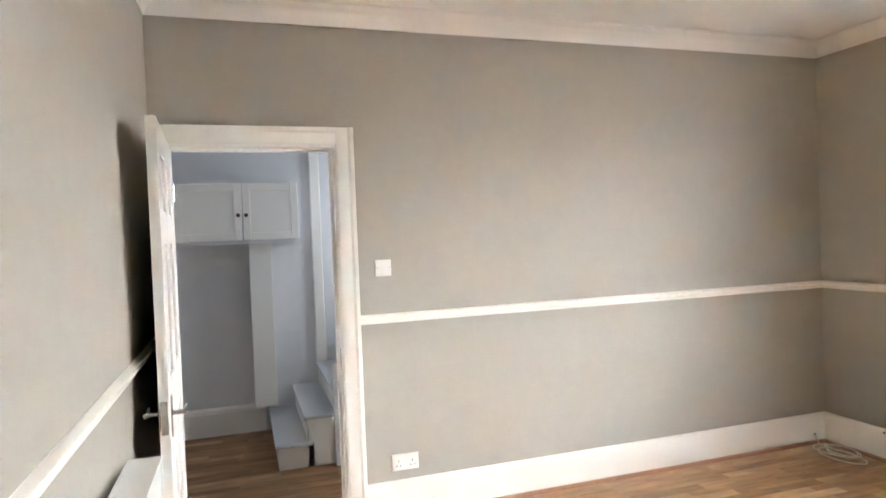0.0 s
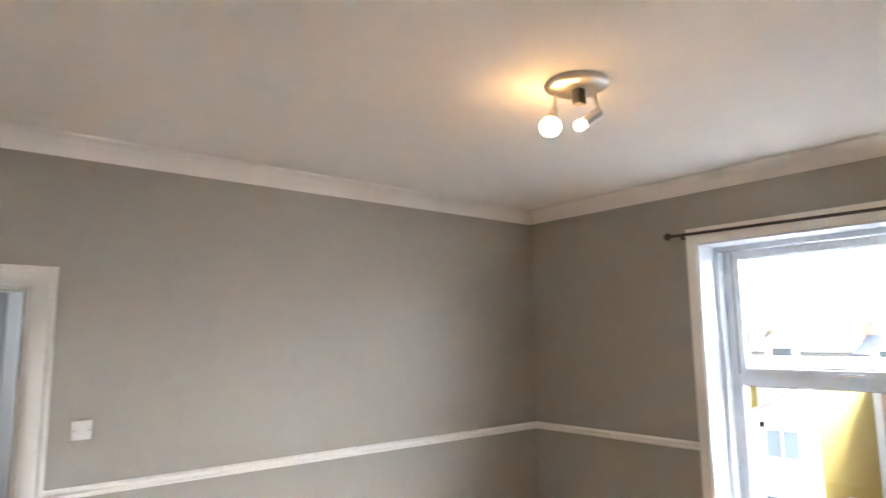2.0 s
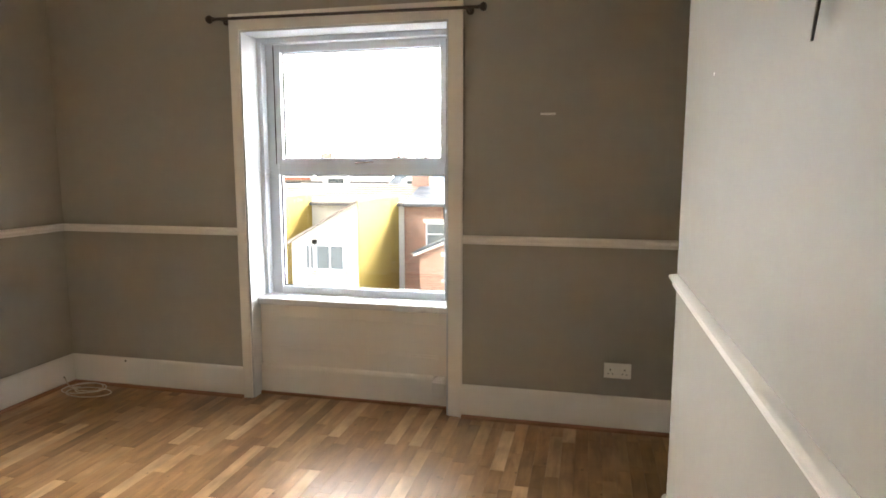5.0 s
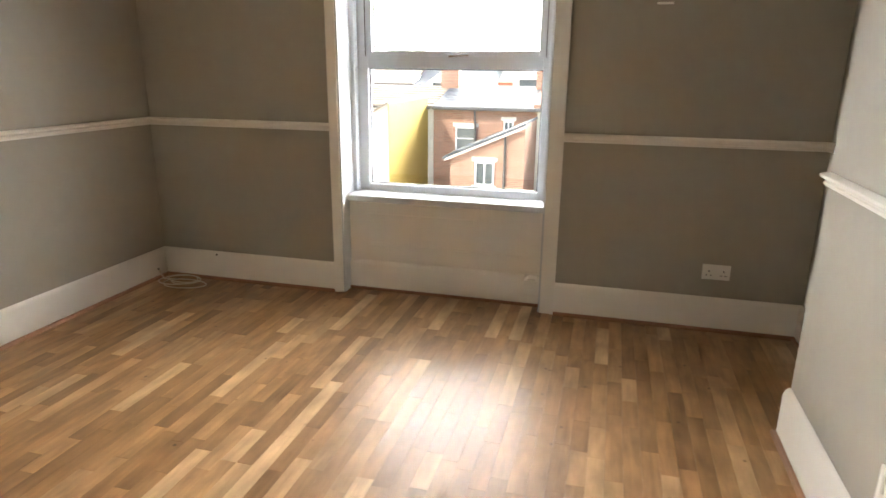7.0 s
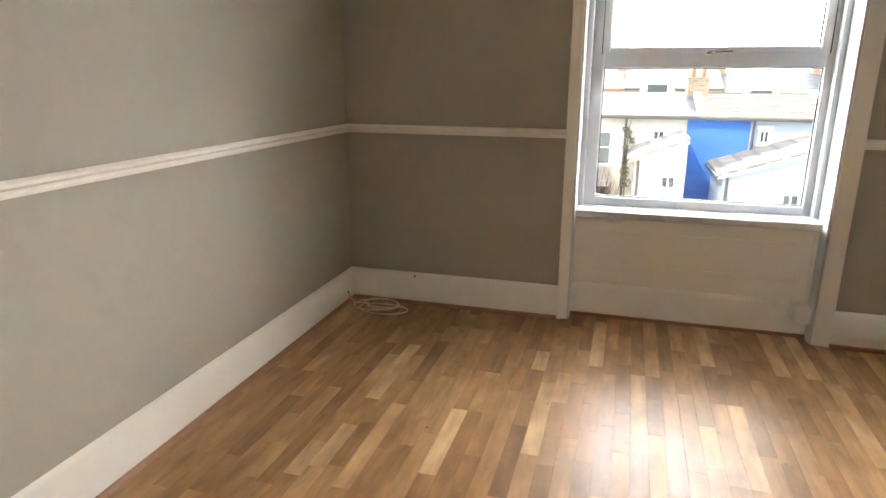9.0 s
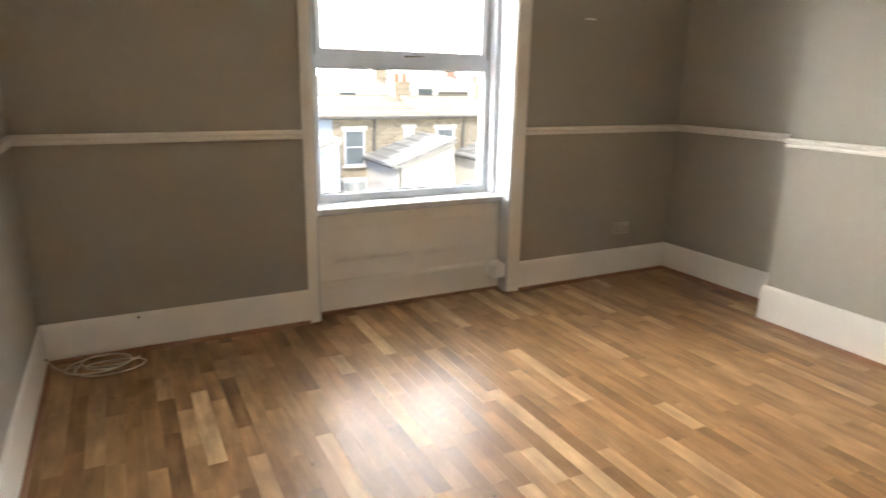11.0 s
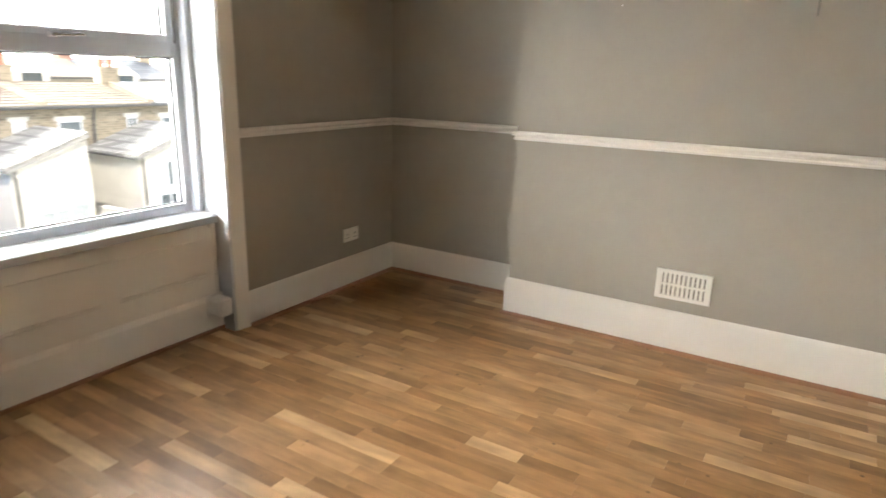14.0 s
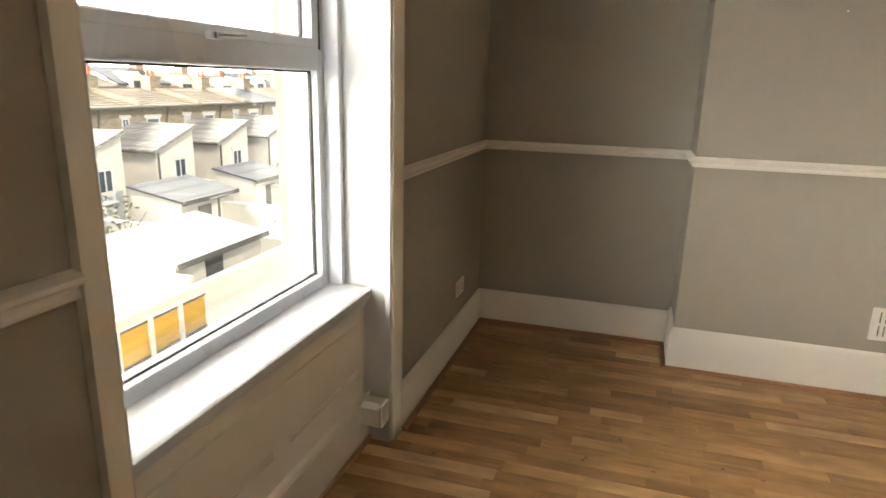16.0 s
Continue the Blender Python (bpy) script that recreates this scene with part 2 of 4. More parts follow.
def lathe(profile, n=32, m=None):
    """A turned body from (radius, height) rows."""
    bm = bmesh.new()
    rings = [[bm.verts.new((r * math.cos(2 * math.pi * i / n), r * math.sin(2 * math.pi * i / n), z)) for i in range(n)] for r, z in profile]
    for a, b in zip(rings, rings[1:]):
        for i in range(n):
            bm.faces.new((a[i], a[(i + 1) % n], b[(i + 1) % n], b[i]))
    bm.faces.new(rings[0][::-1]), bm.faces.new(rings[-1])
    if m:
        bmesh.ops.transform(bm, matrix=m, verts=bm.verts)
    return bm


def prism(poly, axis, a, b):
    """A flat outline drawn out along an axis from a to b; poly holds the two other coordinates in order."""
    bm = bmesh.new()
    put = {"x": lambda p, t: (t, p[0], p[1]), "y": lambda p, t: (p[0], t, p[1]), "z": lambda p, t: (p[0], p[1], t)}[axis]
    lo, hi = [bm.verts.new(put(p, a)) for p in poly], [bm.verts.new(put(p, b)) for p in poly]
    bm.faces.new(lo[::-1]), bm.faces.new(hi)
    for i in range(len(poly)):
        j = (i + 1) % len(poly)
        bm.faces.new((lo[i], lo[j], hi[j], hi[i]))
    bmesh.ops.recalc_face_normals(bm, faces=bm.faces)
    return bm


def mesh_of(name, bm, material, smooth=False):
    me = bpy.data.meshes.new(name)
    bmesh.ops.recalc_face_normals(bm, faces=bm.faces)
    bm.to_mesh(me)
    bm.free()
    me.materials.append(material)
    if smooth:
        for p in me.polygons:
            p.use_smooth = True
        me.set_sharp_from_angle(angle=radians(35))
    return me


def thing(name, bm, material, label, category, kind="", group="", smooth=False):
    return tagged(new(name, mesh_of(name, bm, material, smooth)), label, category, group, kind)


def empty(name, loc, label, category, group="", kind=""):
    ob = new(name)
    ob.location = loc
    bpy.context.view_layer.update()
    return tagged(ob, label, category, group, kind)


def part(name, bm, material, parent, label="", smooth=False):
    """A mesh in world coordinates, linked under its thing."""
    ob = new(name, mesh_of(name, bm, material, smooth))
    ob.parent = parent
    if parent.parent is None:
        ob.matrix_parent_inverse = Matrix.Translation(-parent.location)
    return tagged(ob, label)


def structure(name, bm, material, label, category="wall", smooth=False):
    return thing(name, bm, material, label, category, "structure", smooth=smooth)


def moulding(points, profile):
    """A profile of (distance from the wall, height) drawn along wall corners, the room on the left hand, mitred."""
    bm = bmesh.new()
    pts = [Vector(p) for p in points]
    rows = []
    for i, p in enumerate(pts):
        ds = []
        if i:
            ds.append((p - pts[i - 1]).normalized())
        if i < len(pts) - 1:
            ds.append((pts[i + 1] - p).normalized())
        ns = [Vector((-d.y, d.x)) for d in ds]
        o = ns[0] if len(ns) == 1 else (ns[0] + ns[1]) / (1 + ns[0].dot(ns[1]))
        rows.append([bm.verts.new((p.x + o.x * u, p.y + o.y * u, z)) for u, z in profile])
    k = len(profile)
    for a, b in zip(rows, rows[1:]):
        for i in range(k):
            bm.faces.new((a[i], a[(i + 1) % k], b[(i + 1) % k], b[i]))
    bm.faces.new(rows[0]), bm.faces.new(rows[-1][::-1])
    return bm


# ---- the room ----
W, D, H = 4.065, 4.13, 2.682           # alcove wall, back wall, ceiling
BX, BY0, BY1 = 3.748, -1.097, -3.045   # chimney breast
WL, WR, WT = 1.362, 2.645, 2.275       # window opening
DR, DL, DT = -3.250, -4.060, 1.985    # door opening

structure("wall_window", boxes((-0.12, WL, 0, 0.42, -0.2, 3.0), (WR, 4.4, 0, 0.42, -0.2, 3.0), (WL, WR, 0, 0.42, WT, 3.0), (WL, WR, 0.12, 0.42, -0.2, 0.605)),
          WALL, "greige painted wall with a tall sash opening")
structure("wall_door", boxes((-0.12, 0, DR, 0, -0.2, 3.0), (-0.12, 0, -4.4, DL, -0.2, 3.0), (-0.12, 0, DL, DR, DT, 3.0)),
          WALL, "greige painted wall with a doorway to the hall")
structure("wall_back", boxes((0, 4.4, -4.4, -D, -0.2, 3.0)), WALL, "greige painted wall behind the radiator")
structure("wall_alcove", boxes((W, 4.4, -D, 0, -0.2, 3.0)), WALL, "greige painted alcove wall")
structure("chimney_breast", boxes((BX, W, BY1, BY0, -0.2, 3.0)), WALL, "greige painted chimney breast standing into the room")
structure("ceiling", boxes((0, W, -D, 0, H, 3.0)), CEIL, "white painted plaster ceiling", "ceiling")
sub = structure("floor", boxes((-0.12, W, -D, 0.12, -0.2, -0.004)), SUB, "oak strip laminate floor", "floor")

SK = [(0, 0), (0.020, 0), (0.020, 0.160), (0.0165, 0.168), (0.0165, 0.176), (0.012, 0.186), (0.006, 0.196), (0, 0.199)]
SKB = [(u, z if z < 0.1 else z + 0.026) for u, z in SK]
QB = [(0.019, 0), (0.038, 0), (0.036, 0.010), (0.029, 0.017), (0.019, 0.020)]
DADO = [(0, 1.042), (0.011, 1.042), (0.014, 1.047), (0.014, 1.053), (0.009, 1.057), (0.009, 1.063), (0.020, 1.066), (0.027, 1.073), (0.026, 1.081), (0.017, 1.086), (0, 1.091)]
CORN = [(0, 2.590), (0.008, 2.590), (0.010, 2.600), (0.017, 2.620), (0.032, 2.643), (0.055, 2.661), (0.085, 2.670), (0.105, 2.671), (0.108, H), (0, H)]
CL, CR = 1.305, 2.728                 # outer edges of the window casing
runs = [
    ("window and door wall", [(CL, 0), (0, 0), (0, -3.160)]),
    ("back wall", [(0, -D), (W, -D), (W, BY1)]),
    ("alcove", [(W, BY0), (W, 0), (CR, 0)]),
]
for label, pts in runs:
    structure("baseboard", moulding(pts, SK), WHITE, "white gloss skirting board along the " + label, "skirting", True)
    structure("trim", moulding(pts, QB), BEAD, "thin reddish wood bead at the foot of the skirting", "trim", True)
breast = [(W, BY1), (BX, BY1), (BX, BY0), (W, BY0)]
structure("baseboard", moulding(breast, SKB), WHITE, "taller white skirting round the chimney breast", "skirting", True)
structure("trim", moulding(breast, QB), BEAD, "thin reddish wood bead at the foot of the skirting", "trim", True)
full = [(0, -D), (W, -D), (W, BY1), (BX, BY1), (BX, BY0), (W, BY0), (W, 0)]
for pts, dz in (([(CL, 0), (0, 0), (0, -3.160)], 0.003), (full + [(CR, 0)], -0.009)):
    structure("trim", moulding(pts, [(u, z + dz) for u, z in DADO]), WHITE, "white moulded dado rail", "dado rail", True)
structure("trim", moulding([(W, 0), (0, 0), (0, -D), (W, -D), (W, BY1), (BX, BY1), (BX, BY0), (W, BY0), (W, 0)], CORN), CEIL, "white coved plaster cornice", "cornice", True)


# ---- the window ----
def casing_profile(w):
    return [(0, 0), (0.019, 0), (0.023, 0.010), (0.023, w - 0.030), (0.032, w - 0.018), (0.032, w), (0, w)]


def casing_window():
    for x0, s, w in ((WL, -1, WL - CL), (WR, 1, CR - WR)):
        part("casing_side", prism([(x0 + s * v, -u * 0.62) for u, v in casing_profile(w)], "z", 0, 2.368), WHITE, frame_top, smooth=True)
    part("casing_head", prism([(-u * 0.62, WT + v) for u, v in casing_profile(2.368 - WT)], "x", WL + 0.001, WR - 0.001), WHITE, frame_top, smooth=True)


frame_top = empty("window_surround", (2.04, -0.015, 0), "white gloss moulded window casing reaching the floor", "window casing", kind="structure")
casing_window()
part("reveal", boxes((WL, WL + 0.012, -0.004, 0.237, 0, WT - 0.012)), DIMWHITE, frame_top)
part("reveal", boxes((WR - 0.012, WR, -0.004, 0.237, 0, WT - 0.012)), DIMWHITE, frame_top)
part("reveal", boxes((WL, WR, -0.004, 0.237, WT - 0.012, WT)), DIMWHITE, frame_top)
for x0, s in ((WL + 0.012, 1), (WR - 0.012, -1)):
    part("stop_bead", boxes((min(x0, x0 + s * 0.028), max(x0, x0 + s * 0.028), 0.177, 0.237, 0.644, WT - 0.012), bevel=0.005), UPVC, frame_top)
part("stop_bead", boxes((WL + 0.04, WR - 0.04, 0.177, 0.237, WT - 0.045, WT - 0.012), bevel=0.005), UPVC, frame_top)

window = empty("window_1", (2.04, 0.24, 0.65), "white plastic window with a top-hung upper light", "window", kind="structure")
FX0, FX1, FZ0, FZ1 = WL + 0.012, WR - 0.012, 0.640, 2.263
GX0, GX1, G0, G1, U0, U1 = 1.469, 2.566, 0.690, 1.418, 1.522, 2.182
part("window_frame", boxes((FX0, GX0, 0.237, 0.307, FZ0, FZ1), (GX1, FX1, 0.237, 0.307, FZ0, FZ1), (GX0, GX1, 0.237, 0.307, FZ0, G0),
                           (GX0, GX1, 0.237, 0.307, U1 + 0.03, FZ1), (GX0, GX1, 0.237, 0.307, G1, U0 - 0.026), bevel=0.006), UPVC, window)
sash = part("sash", boxes((GX0 - 0.012, GX0 + 0.028, 0.238, 0.302, U0 - 0.034, U1 + 0.04), (GX1 - 0.028, GX1 + 0.012, 0.238, 0.302, U0 - 0.034, U1 + 0.04),
                          (GX0 + 0.028, GX1 - 0.028, 0.238, 0.302, U0 - 0.034, U0), (GX0 + 0.028, GX1 - 0.028, 0.238, 0.302, U1, U1 + 0.04), bevel=0.005), UPVC, window)
part("gap_line", boxes((GX0 - 0.016, GX0 - 0.012, 0.232, 0.240, U0 - 0.034, U1 + 0.04), (GX1 + 0.012, GX1 + 0.016, 0.232, 0.240, U0 - 0.034, U1 + 0.04)), GASKET, window)


def ring(x0, x1, z0, z1, w, y0, y1):
    return boxes((x0, x0 + w, y0, y1, z0, z1), (x1 - w, x1, y0, y1, z0, z1), (x0 + w, x1 - w, y0, y1, z0, z0 + w), (x0 + w, x1 - w, y0, y1, z1 - w, z1))


part("gasket", ring(GX0 - 0.001, GX1 + 0.001, G0 - 0.001, G1 + 0.001, 0.007, 0.262, 0.276), GASKET, window)
part("gasket", ring(GX0 + 0.027, GX1 - 0.027, U0 - 0.001, U1 + 0.001, 0.007, 0.275, 0.289), GASKET, window)
p = part("pane", boxes((GX0, GX1, 0.270, 0.274, G0, G1)), GLASS, window)
p.visible_shadow = False
p = part("pane", boxes((GX0 + 0.028, GX1 - 0.028, 0.283, 0.287, U0, U1)), GLASS, window)
p.visible_shadow = False
hb = boxes((1.985, 2.03, 0.222, 0.239, 1.484, 1.504), bevel=0.004)
part("handle_base", hb, UPVC, window)
hb = bmesh.new()
tube(hb, (2.005, 0.217, 1.494), (2.005, 0.239, 1.494), 0.009)
tube(hb, (2.000, 0.215, 1.494), (2.120, 0.210, 1.500), 0.007, 0.005)
part("handle", hb, CHROME, window, "satin metal espagnolette handle", True)
part("window_sill", prism([(0.252, 0.644), (0.080, 0.640), (0.070, 0.633), (0.070, 0.604), (0.076, 0.597), (0.252, 0.597)], "x", WL + 0.014, WR - 0.016), DIMWHITE, window, "white dimmed white paint board", True)
# apron panel under the sill
PY = 0.105
part("apron", boxes((WL + 0.012, WR - 0.012, PY, 0.12, 0, 0.605)), WHITE, frame_top)
part("apron_base", prism([(PY, 0), (PY - 0.018, 0), (PY - 0.018, 0.176), (PY - 0.012, 0.190), (PY, 0.200)], "x", WL + 0.012, WR - 0.012), WHITE, frame_top)
part("floor_bead", boxes((WL + 0.012, WR - 0.012, PY - 0.034, PY - 0.018, 0, 0.019), bevel=0.004), BEAD, frame_top, "thin reddish wood bead")
part("panel_ridge", boxes((1.50, 2.55, PY - 0.007, PY, 0.510, 0.518), bevel=0.002), WHITE, frame_top)
for x0, x1 in ((1.50, 1.98), (2.08, 2.56)):
    part("panel_ridge", boxes((x0, x1, PY - 0.009, PY, 0.305, 0.311), (x0, x1, PY - 0.007, PY, 0.322, 0.326), bevel=0.002), WHITE, frame_top)
part("bracket", boxes((2.585, 2.618, 0.085, 0.106, 0.575, 0.610), bevel=0.004), WHITE, frame_top)

jb = empty("junction_box", (2.6, 0.05, 0.10), "white plastic cable junction box on the apron skirting", "junction box")
part("body", prism([(2.540, 0.118), (2.562, 0.100), (2.608, 0.100), (2.630, 0.118), (2.630, 0.186), (2.608, 0.204), (2.562, 0.204), (2.540, 0.186)], "y", 0.004, PY - 0.018), PLATE, jb)
part("cover", boxes((2.546, 2.624, -0.006, 0.004, 0.108, 0.196), bevel=0.004), PLATE, jb)
part("base_plate", boxes((2.532, 2.632, PY - 0.026, PY - 0.0175, 0.092, 0.212), bevel=0.002), PLATE, jb)
t = bmesh.new()
tube(t, (2.612, 0.096, 0.20), (2.612, 0.098, 0.60), 0.004, n=8)
part("cable", t, PLATE, jb)

rod = empty("curtain_rod", (2.05, -0.1, 2.32), "dark bronze curtain rod with ball ends above the window", "curtain rod")
t = bmesh.new()
tube(t, (1.25, -0.082, 2.328), (2.82, -0.080, 2.312), 0.009)
part("rod", t, BRONZE, rod, smooth=True)
for x, z, s in ((1.250, 2.328, -1), (2.820, 2.312, 1)):
    part("finial", lathe([(0.010, 0), (0.014, 0.004), (0.009, 0.010), (0.020, 0.018), (0.025, 0.030), (0.020, 0.044), (0.006, 0.050)], 20,
                         Matrix.Translation((x, -0.081, z)) @ Matrix.Rotation(s * math.pi / 2, 4, "Y")), BRONZE, rod, smooth=True)
for x, z in ((1.285, 2.328), (2.765, 2.312)):
    t = bmesh.new()
    tube(t, (x, 0, z), (x, -0.008, z), 0.022)
    tube(t, (x, -0.006, z), (x, -0.088, z), 0.007)
    part("bracket", t, BRONZE, rod, smooth=True)


# ---- doorway and door ----
lining = empty("door_surround", (0, -3.65, 0), "white gloss moulded door casing and lining", "door casing", kind="structure")
part("casing_side", prism([(u, DR + v) for u, v in casing_profile(0.09)], "z", 0, 2.072), WHITE, lining, smooth=True)
part("casing_side", prism([(u, DL - v) for u, v in casing_profile(0.068)], "z", 0, 2.072), WHITE, lining, smooth=True)
part("casing_head", prism([(u, DT + v) for u, v in casing_profile(0.087)], "y", DL + 0.001, DR - 0.001), WHITE, lining, smooth=True)
part("lining", boxes((-0.135, 0.004, DR - 0.014, DR, 0, DT)), WHITE, lining)
part("lining", boxes((-0.135, 0.004, DL, DL + 0.014, 0, DT)), WHITE, lining)
part("lining", boxes((-0.135, 0.004, DL + 0.014, DR - 0.014, DT - 0.014, DT)), WHITE, lining)
part("door_stop", boxes((-0.085, -0.045, DR - 0.028, DR - 0.014, 0, DT - 0.014)), WHITE, lining)
part("door_stop", boxes((-0.085, -0.045, DL + 0.028, DR - 0.028, DT - 0.028, DT - 0.014)), WHITE, lining)
part("strike_plate", boxes((-0.028, -0.004, DR - 0.0165, DR - 0.014, 0.82, 0.93)), CHROME, lining, "brass-grey strike plate")
part("threshold", boxes((-0.135, 0.0, DL + 0.014, DR - 0.014, 0, 0.006)), BEAD, lining)

LY = -4.035                           # the leaf's face towards the opening
door = empty("door_1", (0.02, LY - 0.018, 0), "white painted panelled door standing open against the wall", "door")


def door_leaf():
    """A leaf along x from the hinge, with raised stiles and rails round four sunk panels on both faces."""
    w0, w1, z0, z1, y0, y1 = 0.02, 0.815, 0.008, 1.965, LY - 0.036, LY
    xs = [w0, w0 + 0.11, w0 + 0.34, w0 + 0.442, w1 - 0.11, w1]
    zs = [z0, 0.22, 0.80, 0.98, 1.52, 1.62, 1.86, z1]
    core = boxes((w0, w1, y0 + 0.012, y1 - 0.012, z0, z1))
    part("core_panel", core, WHITE, door)
    for a, b in ((0, 1), (2, 3), (4, 5)):
        part("stile", boxes((xs[a], xs[b], y0, y1, z0, z1), bevel=0.002), WHITE, door)
    for a, b in ((0, 1), (2, 3), (4, 5), (6, 7)):
        for u, v in ((1, 2), (3, 4)):
            part("rail", boxes((xs[u], xs[v], y0 + 0.0005, y1 - 0.0005, zs[a], zs[b]), bevel=0.002), WHITE, door)
    for u, v in ((1, 2), (3, 4)):
        for a, b in ((1, 2), (3, 4), (5, 6)):
            part("panel_bead", ring(xs[u], xs[v], zs[a], zs[b], 0.014, y1 - 0.012, y1 - 0.003), WHITE, door)
    for s, y in ((1, y1), (-1, y0)):
        plate = part("handle_plate", boxes((w1 - 0.075, w1 - 0.035, min(y, y + s * 0.006), max(y, y + s * 0.006), 0.80, 0.95), bevel=0.002), CHROME, door, "worn chrome latch plate")
        t = bmesh.new()
        tube(t, (w1 - 0.055, y, 0.885), (w1 - 0.055, y + s * 0.05, 0.885), 0.009)
        tube(t, (w1 - 0.048, y + s * 0.048, 0.885), (w1 - 0.16, y + s * 0.052, 0.882), 0.009, 0.007)
        part("handle_lever", t, CHROME, plate, smooth=True)
    part("latch_face", boxes((w1 - 0.0005, w1 + 0.0025, y0 + 0.007, y1 - 0.007, 0.82, 0.94)), CHROME, door, "steel latch face plate")
    for z in (0.25, 1.75):
        t = bmesh.new()
        tube(t, (0.014, y1 + 0.003, z - 0.04), (0.014, y1 + 0.003, z + 0.04), 0.006)
        part("hinge", t, CHROME, door)


door_leaf()
door.rotation_euler[2] = radians(2.2)


# ---- radiator ----
def radiator():
    x0, x1, z0, z1 = 1.08, 2.28, 0.22, 0.83
    rad = empty("radiator", (1.68, -4.1, z0), "white enamelled panel radiator hung below the dado rail", "radiator")
    y0, y1 = -4.105, -4.005
    for y in (y0 + 0.008, y1 - 0.014):
        bm = bmesh.new()
        n = 34
        prof = []
        for i in range(n * 4 + 1):
            x = x0 + (x1 - x0) * i / (n * 4)
            prof.append((x, y + (0.008 if i % 4 in (1, 2) else 0.0)))
        poly = prof + [(x1, y - 0.004), (x0, y - 0.004)]
        part("panel", prism(poly, "z", z0, z1 - 0.008), RADW, rad)
    part("side_cover", boxes((x0 - 0.004, x0, y0, y1, z0 + 0.02, z1), bevel=0.0015), RADW, rad)
    part("side_cover", boxes((x1, x1 + 0.004, y0, y1, z0 + 0.02, z1), bevel=0.0015), RADW, rad)
    top = [(x0, x1, y0, y0 + 0.012, z1 - 0.006, z1), (x0, x1, y1 - 0.012, y1, z1 - 0.006, z1)]
    top.append((x0, x1, y0 + 0.012, y1 - 0.012, z1 - 0.005, z1 - 0.002))
    part("top_cover", boxes(*top), RADW, rad)
    for x in (x0 + 0.2, x1 - 0.2):
        part("bracket", boxes((x, x + 0.03, -D, y0, z0 + 0.1, z1 - 0.1)), RADW, rad)
    for x in (x0 - 0.03, x1 + 0.03):
        t = bmesh.new()
        tube(t, (x, -4.055, 0), (x, -4.055, z0 + 0.05), 0.0075)
        tube(t, (x, -4.055, z0 + 0.05), (1.68, -4.055, z0 + 0.05), 0.009)
        part("pipe", t, CHROME, rad)


radiator()


# ---- ceiling light ----
def ceiling_light():
    c = Vector((1.879, -1.762, H))
    lamp = empty("ceiling_light", c, "brushed nickel ceiling plate with two lit bulbs on swivel arms", "ceiling light")
    part("base_plate", lathe([(0.118, 0), (0.122, -0.006), (0.118, -0.014), (0.100, -0.024), (0.06, -0.031), (0.012, -0.033)], 48, Matrix.Translation(c)), NICKEL, lamp, "oval-looking round nickel dish", True)

    def spot(at, tip, bulb, r, bare):
        at, tip, bulb = Vector(at), Vector(tip), Vector(bulb)
        t = bmesh.new()
        tube(t, at, tip, 0.0055, n=12)
        tube(t, tip - Vector((0.012, 0, 0)), tip + Vector((0.012, 0, 0)), 0.008, n=12)
        arm = part("arm", t, NICKEL, lamp, smooth=True)
        d = (bulb - tip).normalized()
        m = Matrix.Translation(tip) @ d.to_track_quat("Z", "Y").to_matrix().to_4x4()
        L = (bulb - tip).length
        if bare:
            part("holder", lathe([(0.008, 0), (0.016, 0.004), (0.017, L - 0.030), (0.014, L - 0.028)], 24, m), NICKEL, lamp, smooth=True)
        else:
            part("holder", lathe([(0.006, -0.012), (0.020, -0.008), (0.021, L - 0.02), (0.019, L - 0.022)], 24, m), NICKEL, lamp, smooth=True)
        prof = [(0.006, L - 0.032)] + [(max(0.002, r * math.sin(a)), L - r * math.cos(a)) for a in [0.45 + i * (math.pi - 0.45) / 12 for i in range(13)]]
        part("bulb", lathe(prof, 24, m), BULB, lamp, "glowing warm bulb", True)

    spot(c + Vector((-0.085, -0.020, -0.025)), c + Vector((-0.090, -0.030, -0.085)), c + Vector((-0.106, -0.036, -0.150)), 0.040, True)
    spot(c + Vector((0.035, 0.055, -0.028)), c + Vector((0.052, 0.060, -0.118)), c + Vector((-0.002, 0.014, -0.162)), 0.022, False)
    t = boxes((c.x - 0.004, c.x + 0.034, c.y - 0.028, c.y + 0.010, c.z - 0.092, c.z - 0.028), bevel=0.005)
    part("spare_holder", t, VENTBACK, lamp, "empty lamp holder without a bulb")


ceiling_light()


